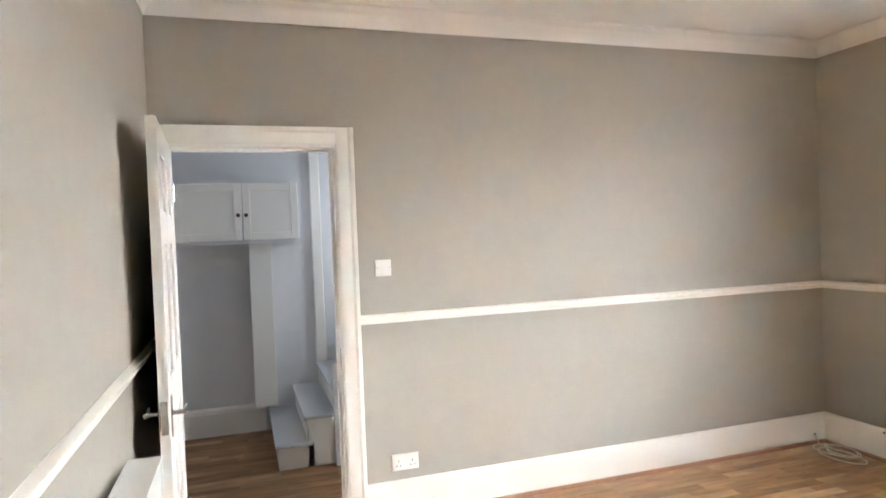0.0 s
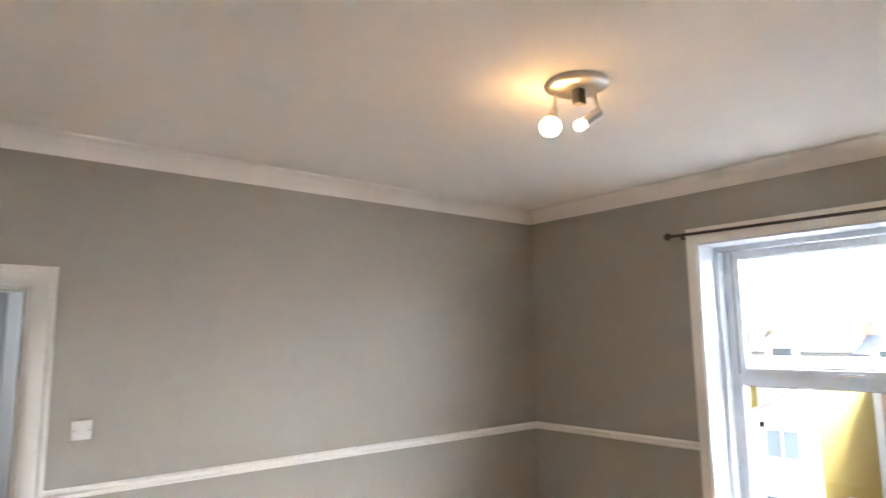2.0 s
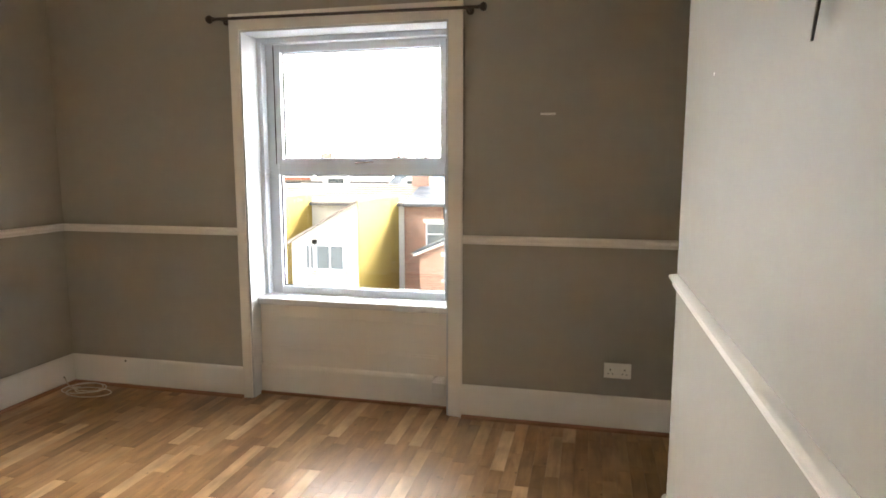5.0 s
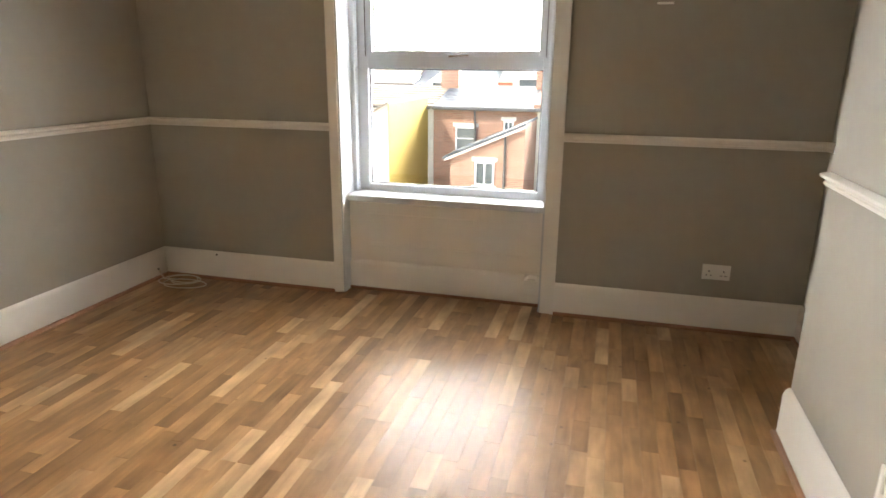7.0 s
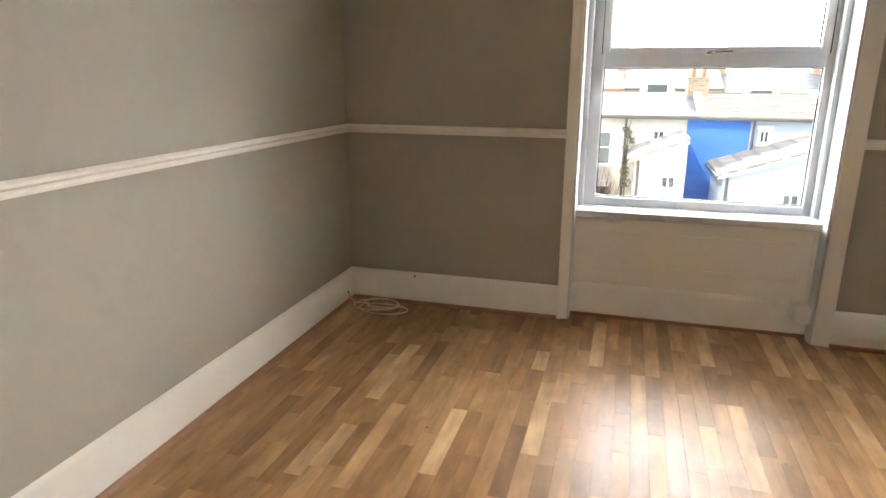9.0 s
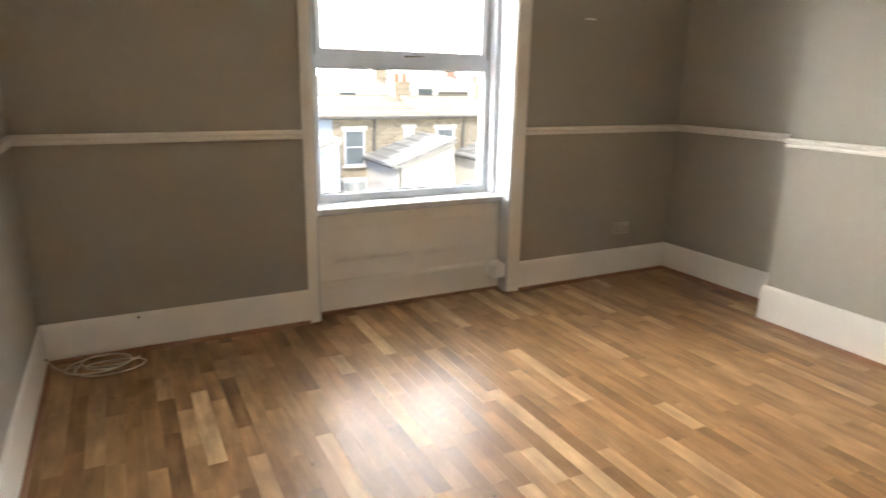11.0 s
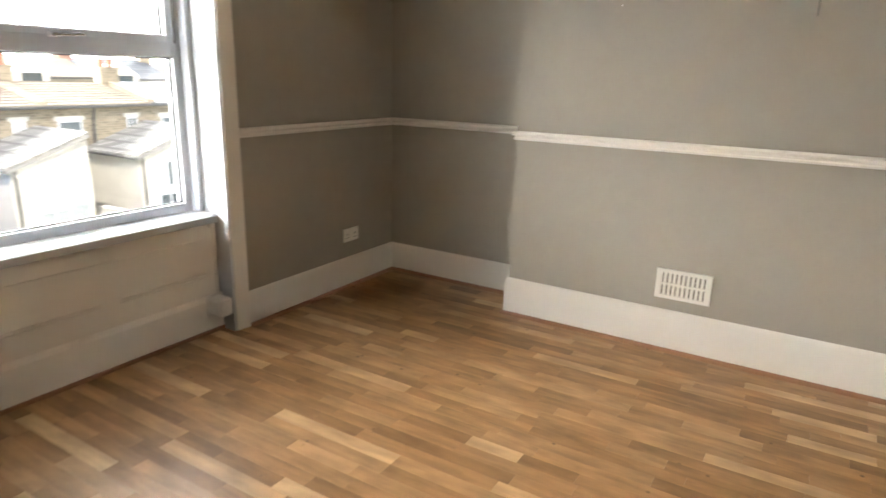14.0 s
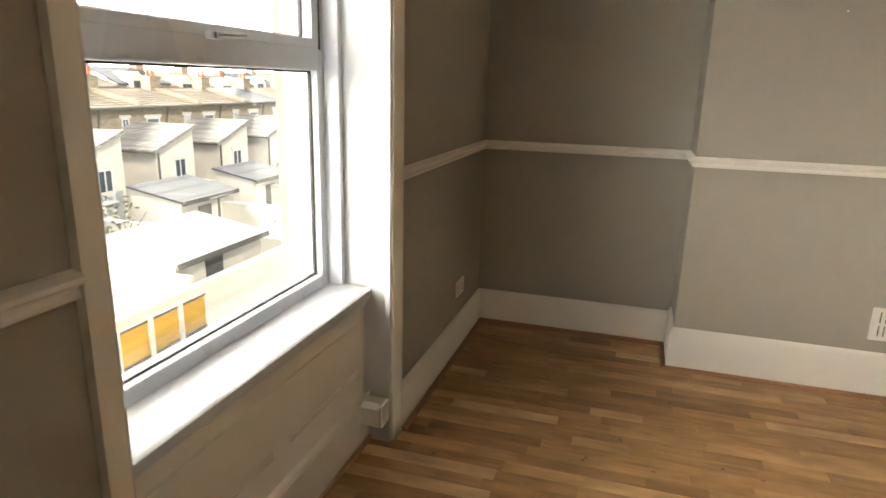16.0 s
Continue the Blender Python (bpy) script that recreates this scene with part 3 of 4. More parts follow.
# ---- switches, sockets, vent ----
def plate_at(name, label, category, pos, w, h, axis, kind):
    """axis: 'y' on the window wall, 'x' on the door wall."""
    ob = empty(name, pos, label, category)
    px, py, pz = pos

    def slab(u0, u1, z0, z1, d0, d1, bevel=0.0):
        if axis == "y":
            return boxes((px + u0, px + u1, py - d1, py - d0, pz + z0, pz + z1), bevel=bevel)
        return boxes((px + d0, px + d1, py + u0, py + u1, pz + z0, pz + z1), bevel=bevel)

    part("plate", slab(-w / 2, w / 2, -h / 2, h / 2, 0, 0.010, 0.0025), PLATE, ob)
    if kind == "switch":
        part("rocker", slab(-0.013, 0.013, -0.020, 0.020, 0.009, 0.014, 0.002), PLATE, ob)
        for u in (-0.03, 0.03):
            part("screw", slab(u - 0.003, u + 0.003, -0.003, 0.003, 0.009, 0.0112, 0.001), CHROME, ob)
    else:
        for c in (-0.038, 0.038):
            part("rocker", slab(c - 0.007 + 0.018 * (1 if c < 0 else -1), c + 0.007 + 0.018 * (1 if c < 0 else -1), 0.012, 0.032, 0.009, 0.014, 0.002), PLATE, ob)
            part("slot", slab(c - 0.003, c + 0.003, 0.002, 0.011, 0.0098, 0.0108), DARKHOLE, ob)
            for s in (-1, 1):
                part("slot", slab(c + s * 0.011 - 0.004, c + s * 0.011 + 0.004, -0.020, -0.0155, 0.0098, 0.0108), DARKHOLE, ob)
    return ob


plate_at("light_switch", "white single rocker light switch beside the doorway", "light switch", (0, -3.026, 1.338), 0.086, 0.086, "x", "switch")
plate_at("power_socket", "white double power socket above the skirting", "power socket", (0, -2.947, 0.294), 0.146, 0.086, "x", "socket")
plate_at("power_socket", "white double power socket near the alcove corner", "power socket", (3.607, 0, 0.347), 0.146, 0.086, "y", "socket")


def vent():
    y0, y1, z0, z1 = -2.206, -1.937, 0.288, 0.443
    ob = empty("wall_vent", (BX, -2.083, z0), "white plastic slotted air vent on the chimney breast", "air vent")
    # backing coloured as the shadow seen between the slats
    part("backing", boxes((BX - 0.005, BX, y0 + 0.01, y1 - 0.01, z0 + 0.01, z1 - 0.01)), VENTBACK, ob)
    part("frame", boxes((BX - 0.014, BX, y0, y0 + 0.022, z0, z1), (BX - 0.014, BX, y1 - 0.022, y1, z0, z1), (BX - 0.014, BX, y0 + 0.022, y1 - 0.022, z0, z0 + 0.018),
                        (BX - 0.014, BX, y0 + 0.022, y1 - 0.022, z1 - 0.018, z1), (BX - 0.013, BX, y0 + 0.022, y1 - 0.022, (z0 + z1) / 2 - 0.006, (z0 + z1) / 2 + 0.006)), PLATE, ob)
    n = 10
    step = (y1 - y0 - 0.044) / n
    for i in range(n + 1):
        y = y0 + 0.022 + step * i
        part("slat", boxes((BX - 0.0125, BX - 0.002, y - step * 0.31, y + step * 0.31, z0 + 0.017, z1 - 0.017)), PLATE, ob)


vent()


def cable_coil():
    cu = bpy.data.curves.new("cable_coil", "CURVE")
    cu.dimensions, cu.bevel_depth, cu.bevel_resolution = "3D", 0.0035, 2
    sp = cu.splines.new("POLY")
    rng = random.Random(4)
    pts = [(0.028, -0.115, 0.062), (0.045, -0.12, 0.03), (0.08, -0.13, 0.005)]
    for i in range(100):
        a = 2.6 + i / 100 * 2 * math.pi * 3.6
        rx, ry = 0.125 + 0.03 * math.sin(i * 0.13), 0.085 + 0.025 * math.cos(i * 0.11)
        pts.append((0.27 + rx * math.cos(a) + 0.02 * math.sin(i * 0.07), -0.185 + ry * math.sin(a), 0.005 + 0.0004 * i + 0.006 * (1 + math.sin(a * 0.7))))
    sp.points.add(len(pts) - 1)
    for q, c in zip(sp.points, pts):
        q.co = (*c, 1)
    ob = new("cable_coil", cu)
    cu.materials.append(CREAMCABLE)
    tagged(ob, "loose coil of cream aerial cable on the floor in the corner", "cable")


cable_coil()
t = bmesh.new()
tube(t, (0.019, -0.115, 0.066), (0.026, -0.115, 0.066), 0.005)
thing("cable_outlet", t, DARKHOLE, "small dark cable outlet in the skirting by the corner", "cable outlet")
thing("wall_hook", boxes((3.155, 3.236, -0.008, 0, 1.748, 1.760), bevel=0.003), FILLER, "small white strip fixed to the wall beside the window", "wall hook")


t = bmesh.new()
tube(t, (BX - 0.001, -2.458, 1.800), (BX - 0.016, -2.460, 1.650), 0.0045, 0.0025, n=8)
thing("cable_stub", t, VENTBACK, "short grey cable end hanging from the chimney breast", "cable")
t = bmesh.new()
tube(t, (0.43, -0.0205, 0.178), (0.43, -0.016, 0.178), 0.006, n=10)
thing("screw", t, BRONZE, "dark screw head in the skirting under the dado", "screw")


for y, z in ((-1.62, 1.72), (-2.05, 1.98)):
    t = bmesh.new()
    tube(t, (BX, y, z), (BX - 0.002, y, z), 0.004, n=10)
    thing("wall_plug", t, FILLER, "tiny pale wall plug in the chimney breast", "wall plug")


# ---- the hall beyond the doorway ----
def ring_x(x0, x1, y0, y1, z0, z1, w):
    """A rectangular frame standing across the x axis."""
    return boxes((x0, x1, y0, y0 + w, z0, z1), (x0, x1, y1 - w, y1, z0, z1), (x0, x1, y0 + w, y1 - w, z0, z0 + w), (x0, x1, y0 + w, y1 - w, z1 - w, z1), bevel=0.003)


HX = -1.93
structure("wall_hall", boxes((HX - 0.12, HX, -5.0, -1.6, -0.2, 2.8)), HALLW, "cool white painted hall wall")
structure("wall_hall", boxes((HX, -0.12, -5.0, -4.88, -0.2, 2.8)), HALLW, "cool white painted hall end wall")
structure("wall_hall", boxes((HX, -0.12, -1.6, -1.48, -0.2, 2.8)), HALLW, "cool white painted hall end wall")
structure("wall_hall", boxes((-0.132, -0.12, -4.88, DL, -0.2, 2.8), (-0.132, -0.12, DR, -1.6, -0.2, 2.8), (-0.132, -0.12, DL, DR, DT + 0.002, 2.8)), HALLW, "cool white painted hall side of the door wall")
structure("ceiling", boxes((HX, -0.132, -4.88, -1.6, 2.5, 2.8)), HALLW, "white hall ceiling", "ceiling")
structure("floor", boxes((HX, -0.12, -4.88, -1.6, -0.2, -0.004)), SUB, "oak strip laminate hall floor", "floor")
structure("baseboard", moulding([(HX, -3.60), (HX, -4.88)], [(u, z * 1.1) for u, z in SK]), WHITE, "white skirting in the hall", "skirting")

cup = empty("wall_cupboard", (HX, -3.8, 1.5), "white painted high cupboard with two doors in the hall", "cupboard")
part("body", boxes((HX, HX + 0.33, -4.5, -3.30, 1.49, 1.96)), HALLW, cup)
for y0, y1, hy in ((-4.46, -3.719, -3.745), (-3.713, -3.315, -3.690)):
    d = part("door", ring_x(HX + 0.330, HX + 0.352, y0, y1, 1.515, 1.935, 0.055), WHITE, cup)
    part("panel", boxes((HX + 0.330, HX + 0.347, y0 + 0.055, y1 - 0.055, 1.570, 1.880)), WHITE, d)
    t = bmesh.new()
    tube(t, (HX + 0.352, hy, 1.70), (HX + 0.375, hy, 1.70), 0.009, 0.014)
    part("knob", t, BRONZE, d, smooth=True)
boxing = empty("pipe_boxing", (HX, -3.67, 0.235), "white painted upright pipe boxing on the hall wall", "pipe boxing")
part("front_panel", boxes((HX + 0.188, HX + 0.20, -3.68, -3.515, 0.235, 1.49), bevel=0.003), WHITE, boxing)
for y in (-3.68, -3.527):
    part("side_panel", boxes((HX, HX + 0.188, y, y + 0.012, 0.235, 1.49)), WHITE, boxing)


def stairs():
    st = empty("staircase", (-1.3, -3.5, 0), "white painted stairs rising from the hall", "stairs")
    for i in range(7):
        y = -3.56 + 0.19 * i
        x1 = -0.95
        part("riser", boxes((HX, x1, y, y + 0.23, 0, 0.17 * i + 0.145)), WHITE, st)
        part("tread", boxes((HX, x1 + 0.02, y - 0.02, y + 0.23, 0.17 * i + 0.145, 0.17 * i + 0.17), bevel=0.008), DIMWHITE, st)
    part("string", prism([(-3.195, 0.0), (-3.195, 0.66), (-2.1, 1.5), (-2.1, 0.0)], "x", -0.93, -0.89), HALLW, st)


stairs()
thing("upright_trim", boxes((HX, HX + 0.05, -3.19, -3.11, 0.5, 2.5), bevel=0.008), WHITE, "white upright architrave on the hall wall", "trim", "structure")


# ---- outside ----
GZ = -5.7
structure("ground", boxes((-400, 400, 0.43, 900, GZ - 0.3, GZ)), CONCRETE, "pale concrete yards and ground", "ground")
structure("facade", boxes((-8, 12, -6, -5.0, GZ, 6.0), (-8, -2.2, -5.0, 0.42, GZ, 6.0), (4.4, 12, -5.0, 0.42, GZ, 6.0), (-2.2, 4.4, -5.0, 0.42, 3.0, 6.0), (-2.2, 4.4, -5.0, 0.42, GZ, -0.2)),
          CREAMR, "cream rendered building that holds the room", "facade")
structure("facade", prism([(5.6, 0.425), (5.05, 1.95), (8.5, 1.95), (8.5, 0.425)], "z", GZ, 6.0), CREAMR, "cream rendered wing of the building beside the window", "facade")

structure("backdrop", boxes((-800, 1500, 400, 402, -40, 320)), emitter("bright hazy sky", (0.90, 0.95, 1.0), 21.0), "bright white hazy sky in the distance", "sky")

RY, PITCH, EAVE, RIDGE = 25.0, 4.8, -0.30, 0.52


def house_window(parent, x, y, z, w, h, pane, bars=1):
    fr = part("window", ring(x - w / 2, x + w / 2, z, z + h, 0.07, y - 0.05, y + 0.05), UPVC, parent, "white framed window")
    part("pane", boxes((x - w / 2 + 0.06, x + w / 2 - 0.06, y - 0.01, y + 0.02, z + 0.06, z + h - 0.06)), pane, fr)
    part("mullion", boxes((x - w / 2 + 0.06, x + w / 2 - 0.06, y - 0.04, y - 0.011, z + h * 0.52 - 0.03, z + h * 0.52 + 0.03)) if bars == 1 else
         boxes((x - 0.03, x + 0.03, y - 0.04, y - 0.011, z + 0.06, z + h - 0.06)), UPVC, fr)
    part("sill", boxes((x - w / 2 - 0.1, x + w / 2 + 0.1, y - 0.12, y + 0.02, z - 0.1, z), bevel=0.01), RENDERW, fr)
    part("lintel", boxes((x - w / 2 - 0.12, x + w / 2 + 0.12, y - 0.06, y + 0.02, z + h, z + h + 0.18)), RENDERW, fr)


def roof_slope(x0, x1, y0, z0, y1, z1, ribbed):
    """A sloping sheet with a real thickness, laid in lapped courses where the tiles show."""
    if not ribbed:
        return prism([(y0 - 0.25, z0 - 0.06), (y1, z1), (y1, z1 + 0.10), (y0 - 0.25, z0 + 0.06)], "x", x0, x1)
    bm, n = bmesh.new(), 9
    for i in range(n):
        a, b = i / n, (i + 1) / n + 0.02
        ya, yb, za, zb = y0 - 0.25 + (y1 - y0 + 0.25) * a, y0 - 0.25 + (y1 - y0 + 0.25) * b, z0 + (z1 - z0) * a, z0 + (z1 - z0) * b
        b2 = prism([(ya, za - 0.05), (yb, zb - 0.05), (yb, zb + 0.03), (ya, za + 0.09)], "x", x0, x1)
        me = bpy.data.meshes.new("tmp")
        b2.to_mesh(me)
        b2.free()
        bm.from_mesh(me)
        bpy.data.meshes.remove(me)
    return bm


def house(i, wall, wing, side, roof, label, ribbed=False, y=RY, base=EAVE, wing_on=True, pane=DARKPANE):
    x0 = -5.1 + PITCH * i
    x1 = x0 + PITCH
    dz = base - EAVE
    g = GZ
    h = empty("house", (x0 + PITCH / 2, y, g), label, "house", group="terraced houses")
    part("wall", boxes((x0, x1 - 0.004, y, y + 7.0, g, EAVE + dz)), wall, h)
    part("roof", roof_slope(x0, x1 - 0.01, y, EAVE + dz, y + 3.5, RIDGE + dz, ribbed), roof, h)
    part("roof", roof_slope(x0, x1 - 0.01, y + 7.0, EAVE + dz, y + 3.5, RIDGE + dz + 0.003, False), roof, h)
    part("party_wall", prism([(y - 0.2, EAVE + dz - 0.1), (y + 3.5, RIDGE + dz), (y + 3.5, RIDGE + dz + 0.28), (y - 0.2, EAVE + dz + 0.22)], "x", x1 - 0.16, x1 + 0.16), wall if wall != BLUEP else RENDERW, h)
    if i != 2:
        ch = part("chimney", boxes((x1 - 0.45, x1 + 0.45, y + 2.9, y + 3.6, RIDGE + dz - 0.5, RIDGE + dz + 0.7), (x1 - 0.5, x1 + 0.5, y + 2.85, y + 3.65, RIDGE + dz + 0.7, RIDGE + dz + 0.8)), STONE if wall != REDBRICK else REDBRICK, h)
        for k in (-0.22, 0.22):
            part("chimney_pot", lathe([(0.12, 0), (0.14, 0.03), (0.10, 0.06), (0.09, 0.40), (0.12, 0.43), (0.12, 0.47)], 12, Matrix.Translation((x1 + k, y + 3.25, RIDGE + dz + 0.8))), TERRA, ch)
    part("gutter", boxes((x0, x1 - 0.01, y - 0.32, y - 0.22, EAVE + dz - 0.09, EAVE + dz + 0.02), bevel=0.02), LEAD, h)
    t = bmesh.new()
    px = x0 + (1.8 if i == 1 else 2.0)
    tube(t, (px, y - 0.1, EAVE + dz - 0.9), (px, y - 0.1, g), 0.06, n=10)
    tube(t, (px, y - 0.1, EAVE + dz - 0.9), (px, y - 0.27, EAVE + dz - 0.08), 0.05, n=10)
    part("drainpipe", t, LEAD, h)
    # upper window, small landing window, wing and the wing's window, as each house has them
    up, small, span, slope, low = {
        0: ((-3.56, -2.25, 0.95, 1.10), (-1.57, -1.42, 0.45, 0.60), (-3.35, -0.32), (-2.02, -0.68), (-1.90, -3.15, 0.80, 0.97)),
        1: ((0.42, -2.40, 1.05, 1.45), (2.86, -1.27, 0.50, 0.42), (1.94, 3.76), (-1.60, -0.92), (3.18, -2.74, 0.55, 0.50)),
        2: ((8.35, -2.40, 0.95, 1.35), (6.95, -1.30, 0.40, 0.55), (5.10, 8.40), (-2.10, -1.00), (7.40, -3.70, 0.60, 1.00)),
    }.get(i, ((x0 + 1.05, -2.55, 1.0, 1.65), (x0 + 3.85, -1.35, 0.5, 0.5), (x0 + 1.65, x1 - 0.4), (-2.12, -1.12), (x0 + 3.15, -3.55, 0.62, 1.15) if i < 5 else (x0 + 3.3, -4.1, 0.85, 1.45)))
    house_window(h, up[0], y - 0.005, up[1], up[2], up[3], MIDPANE)
    house_window(h, small[0], y - 0.005, small[1], small[2], small[3], pane, 2)
    house_window(h, up[0], y - 0.005, g + 0.9, 1.2, 1.5, pane, 2)
    if wing_on:
        (wx0, wx1), (zl, zh), wy = span, slope, y - 3.7
        part("wing_wall", prism([(wx0, g), (wx1, g), (wx1, zh), (wx0, zl)], "y", wy, y - 0.01), wing, h)
        part("wing_side", boxes((wx1 - 0.004, wx1 + 0.012, wy + 0.01, y - 0.02, g, zh)), side, h)
        part("wing_roof", prism([(wx0 - 0.2, zl - 0.08), (wx1 + 0.05, zh), (wx1 + 0.05, zh + 0.1), (wx0 - 0.2, zl + 0.03)], "y", wy - 0.18, y - 0.02), WINGROOF if i else SLATE, h)
        part("verge", prism([(wx0 - 0.22, zl - 0.19), (wx1 + 0.05, zh - 0.11), (wx1 + 0.05, zh - 0.01), (wx0 - 0.22, zl - 0.09)], "y", wy - 0.17, wy - 0.13), FELT if i > 2 else RENDERW, h)
        part("gutter", boxes((wx0 - 0.30, wx0 - 0.19, wy - 0.18, y - 0.3, zl - 0.13, zl - 0.03), bevel=0.02), LEAD, h)
        house_window(h, low[0], wy - 0.005, low[1], low[2], low[3], pane if i < 5 else DARKPANE, 2)
        house_window(h, low[0] - 0.2, wy - 0.005, g + 0.9, 1.1, 1.0, pane, 2)
        part("door", boxes((wx1 - 1.0, wx1 - 0.2, wy - 0.04, wy + 0.01, g, g + 2.0)), NETPANE, h)
        t = bmesh.new()
        px = wx0 + (2.26 if i == 0 else 0.12)
        tube(t, (px, wy - 0.07, zl + (0.9 if i == 0 else -0.1)), (px, wy - 0.07, g), 0.05, n=10)
        part("waste_pipe", t, LEAD, h)
    if i == 2:
        # same paint as the rest, here without the washed-out light in its colour
        part("plain_blue_stretch", boxes((3.96, 6.40, y - 0.03, y - 0.008, g, EAVE - 0.1)), BLUEP, h, "stretch of the blue wall without the overexposed tone")
    return h


def left_house():
    """The rendered house whose rear wing shows a mustard flank."""
    h = empty("house", (-7.5, RY, GZ), "white rendered house with a mustard painted flank wall", "house", group="terraced houses")
    part("wall", boxes((-14.7, -5.12, RY, RY + 7, GZ, EAVE)), RENDERW, h)
    part("roof", roof_slope(-14.7, -5.12, RY, EAVE, RY + 3.5, RIDGE, True), TILE, h)
    part("gutter", boxes((-14.7, -5.2, RY - 0.32, RY - 0.22, EAVE - 0.09, EAVE + 0.02)), LEAD, h)
    for a, b, fy in ((-8.25, -5.40, 19.6), (-13.2, -9.85, 20.6)):
        part("wing_wall", prism([(a, GZ), (b, GZ), (b, 0.14), (a, -1.47)], "y", fy, RY - 0.01), RENDERW, h)
        part("flank_wall", boxes((b, b + 0.03, fy - 0.01, RY - 0.02, GZ, 0.14)), MUSTARD, h, "mustard painted flank wall")
        part("wing_roof", prism([(a - 0.15, -1.62), (b + 0.05, 0.13), (b + 0.05, 0.20), (a - 0.15, -1.50)], "y", fy - 0.15, RY - 0.02), TILE, h)
    house_window(h, -6.58, 19.59, -2.65, 1.25, 1.05, MIDPANE, 2)
    house_window(h, -7.44, 19.59, -2.65, 0.42, 1.05, MIDPANE, 2)
    house_window(h, -6.7, 19.59, -5.0, 1.3, 1.15, DARKPANE, 2)
    ch = part("chimney", boxes((-5.55, -4.65, RY + 2.9, RY + 3.6, 0.1, 1.6)), REDBRICK, h)
    for k in (-5.35, -4.88):
        part("chimney_pot", lathe([(0.12, 0), (0.10, 0.06), (0.09, 0.40), (0.12, 0.45)], 12, Matrix.Translation((k, RY + 3.25, 1.6))), TERRA, ch)


left_house()
house(0, REDBRICK, REDBRICK, REDBRICK, SLATE, "red brick terraced house with a grey slate roof")
house(1, RENDERW, RENDERW, RENDERW, SLATE, "white rendered terraced house with a grey slate roof")
house(2, WASHEDBLUE, WASHEDBLUE, BLUEP, TILE, "blue painted terraced house with a tiled roof, partly coloured as overexposed", True)
for k in range(3, 11):
    house(k, STONE, RENDERW, RENDERW, TILE if k % 4 != 1 else SLATE, "yellow stone terraced house with a white rear wing", k % 4 != 1, pane=NETPANE if k % 2 else DARKPANE)


def far_house(k):
    """A house of the row behind, of which the upper storey, the dormer and the roof show."""
    y, x0 = 47.0, -34 + 7.0 * k
    x1, e = x0 + 6.96, 0.25 + 0.25 * math.sin(k * 1.7)
    h = empty("house", (x0 + 3.5, y, GZ), "pale distant terraced house with a gabled dormer", "house", group="distant houses")
    part("wall", boxes((x0, x1, y, y + 8, GZ, e)), CREAMR, h)
    part("roof", roof_slope(x0, x1, y, e, y + 4, e + 1.5, False), TILE if k % 3 else SLATE, h)
    part("gutter", boxes((x0, x1, y - 0.3, y - 0.2, e - 0.12, e + 0.02)), TERRA if k % 3 == 1 else LEAD, h)
    part("dormer", prism([(x0 + 1.2, e - 0.6), (x0 + 3.6, e - 0.6), (x0 + 3.6, e + 0.35), (x0 + 2.4, e + 1.15), (x0 + 1.2, e + 0.35)], "y", y - 0.4, y + 2.5), RENDERW, h)
    part("window", boxes((x0 + 1.7, x0 + 3.1, y - 0.45, y - 0.38, e - 0.4, e + 0.3)), DARKPANE, h)
    part("window", boxes((x0 + 4.5, x0 + 6.0, y - 0.05, y + 0.02, e - 1.3, e - 0.3)), DARKPANE, h)
    ch = part("chimney", boxes((x1 - 0.6, x1 + 0.5, y + 3.4, y + 4.4, e + 0.6, e + 2.2)), STONE if k % 2 else REDBRICK, h)
    for j in (-0.3, 0.2):
        part("chimney_pot", lathe([(0.14, 0), (0.11, 0.08), (0.11, 0.5), (0.14, 0.56)], 10, Matrix.Translation((x1 + j, y + 3.9, e + 2.2))), TERRA, ch)


for k in range(18):
    far_house(k)


# ---- yards ----
def fence():
    f = empty("fence", (11, 9.3, GZ), "orange stained wooden panel fence between the yards", "fence")
    for i in range(6):
        x0 = 7.4 + i * 0.98
        part("post", boxes((x0 - 0.16, x0 - 0.01, 9.24, 9.36, GZ, GZ + 1.85)), RENDERW, f)
        for j in range(9):
            z = GZ + 0.12 + j * 0.185
            part("board", boxes((x0, x0 + 0.84, 9.285 + 0.008 * (j % 2), 9.305 + 0.008 * (j % 2), z, z + 0.20)), FENCEW, f)
        for z in (GZ + 0.9, GZ + 1.74):
            part("rail", boxes((x0, x0 + 0.84, 9.255, 9.285, z, z + 0.06)), LEAD, f)


fence()


def shed(x, y, w, d, h, wall, roof, label):
    s = empty("shed", (x, y, GZ), label, "shed")
    part("wall", prism([(y, GZ), (y + d, GZ), (y + d, GZ + h + 0.4), (y, GZ + h)], "x", x, x + w), wall, s)
    part("roof", prism([(y - 0.2, GZ + h - 0.05), (y + d + 0.1, GZ + h + 0.42), (y + d + 0.1, GZ + h + 0.5), (y - 0.2, GZ + h + 0.04)], "x", x - 0.15, x + w + 0.15), roof, s)
    part("fascia", boxes((x - 0.16, x + w + 0.16, y - 0.24, y - 0.205, GZ + h - 0.14, GZ + h + 0.05)), LEAD, s)
    part("door", boxes((x + w * 0.3, x + w * 0.3 + 0.8, y - 0.04, y + 0.01, GZ, GZ + 1.85)), LEAD, s)


shed(21.0, 16.4, 3.4, 2.4, 2.2, RENDERW, SLATE, "white walled yard shed with a grey roof")
shed(27.0, 17.0, 3.2, 2.2, 2.2, RENDERW, SLATE, "white walled yard shed with a grey roof")
shed(14.4, 11.2, 4.2, 2.6, 2.0, RENDERW, FELT, "long low white garage with a pale felt roof")
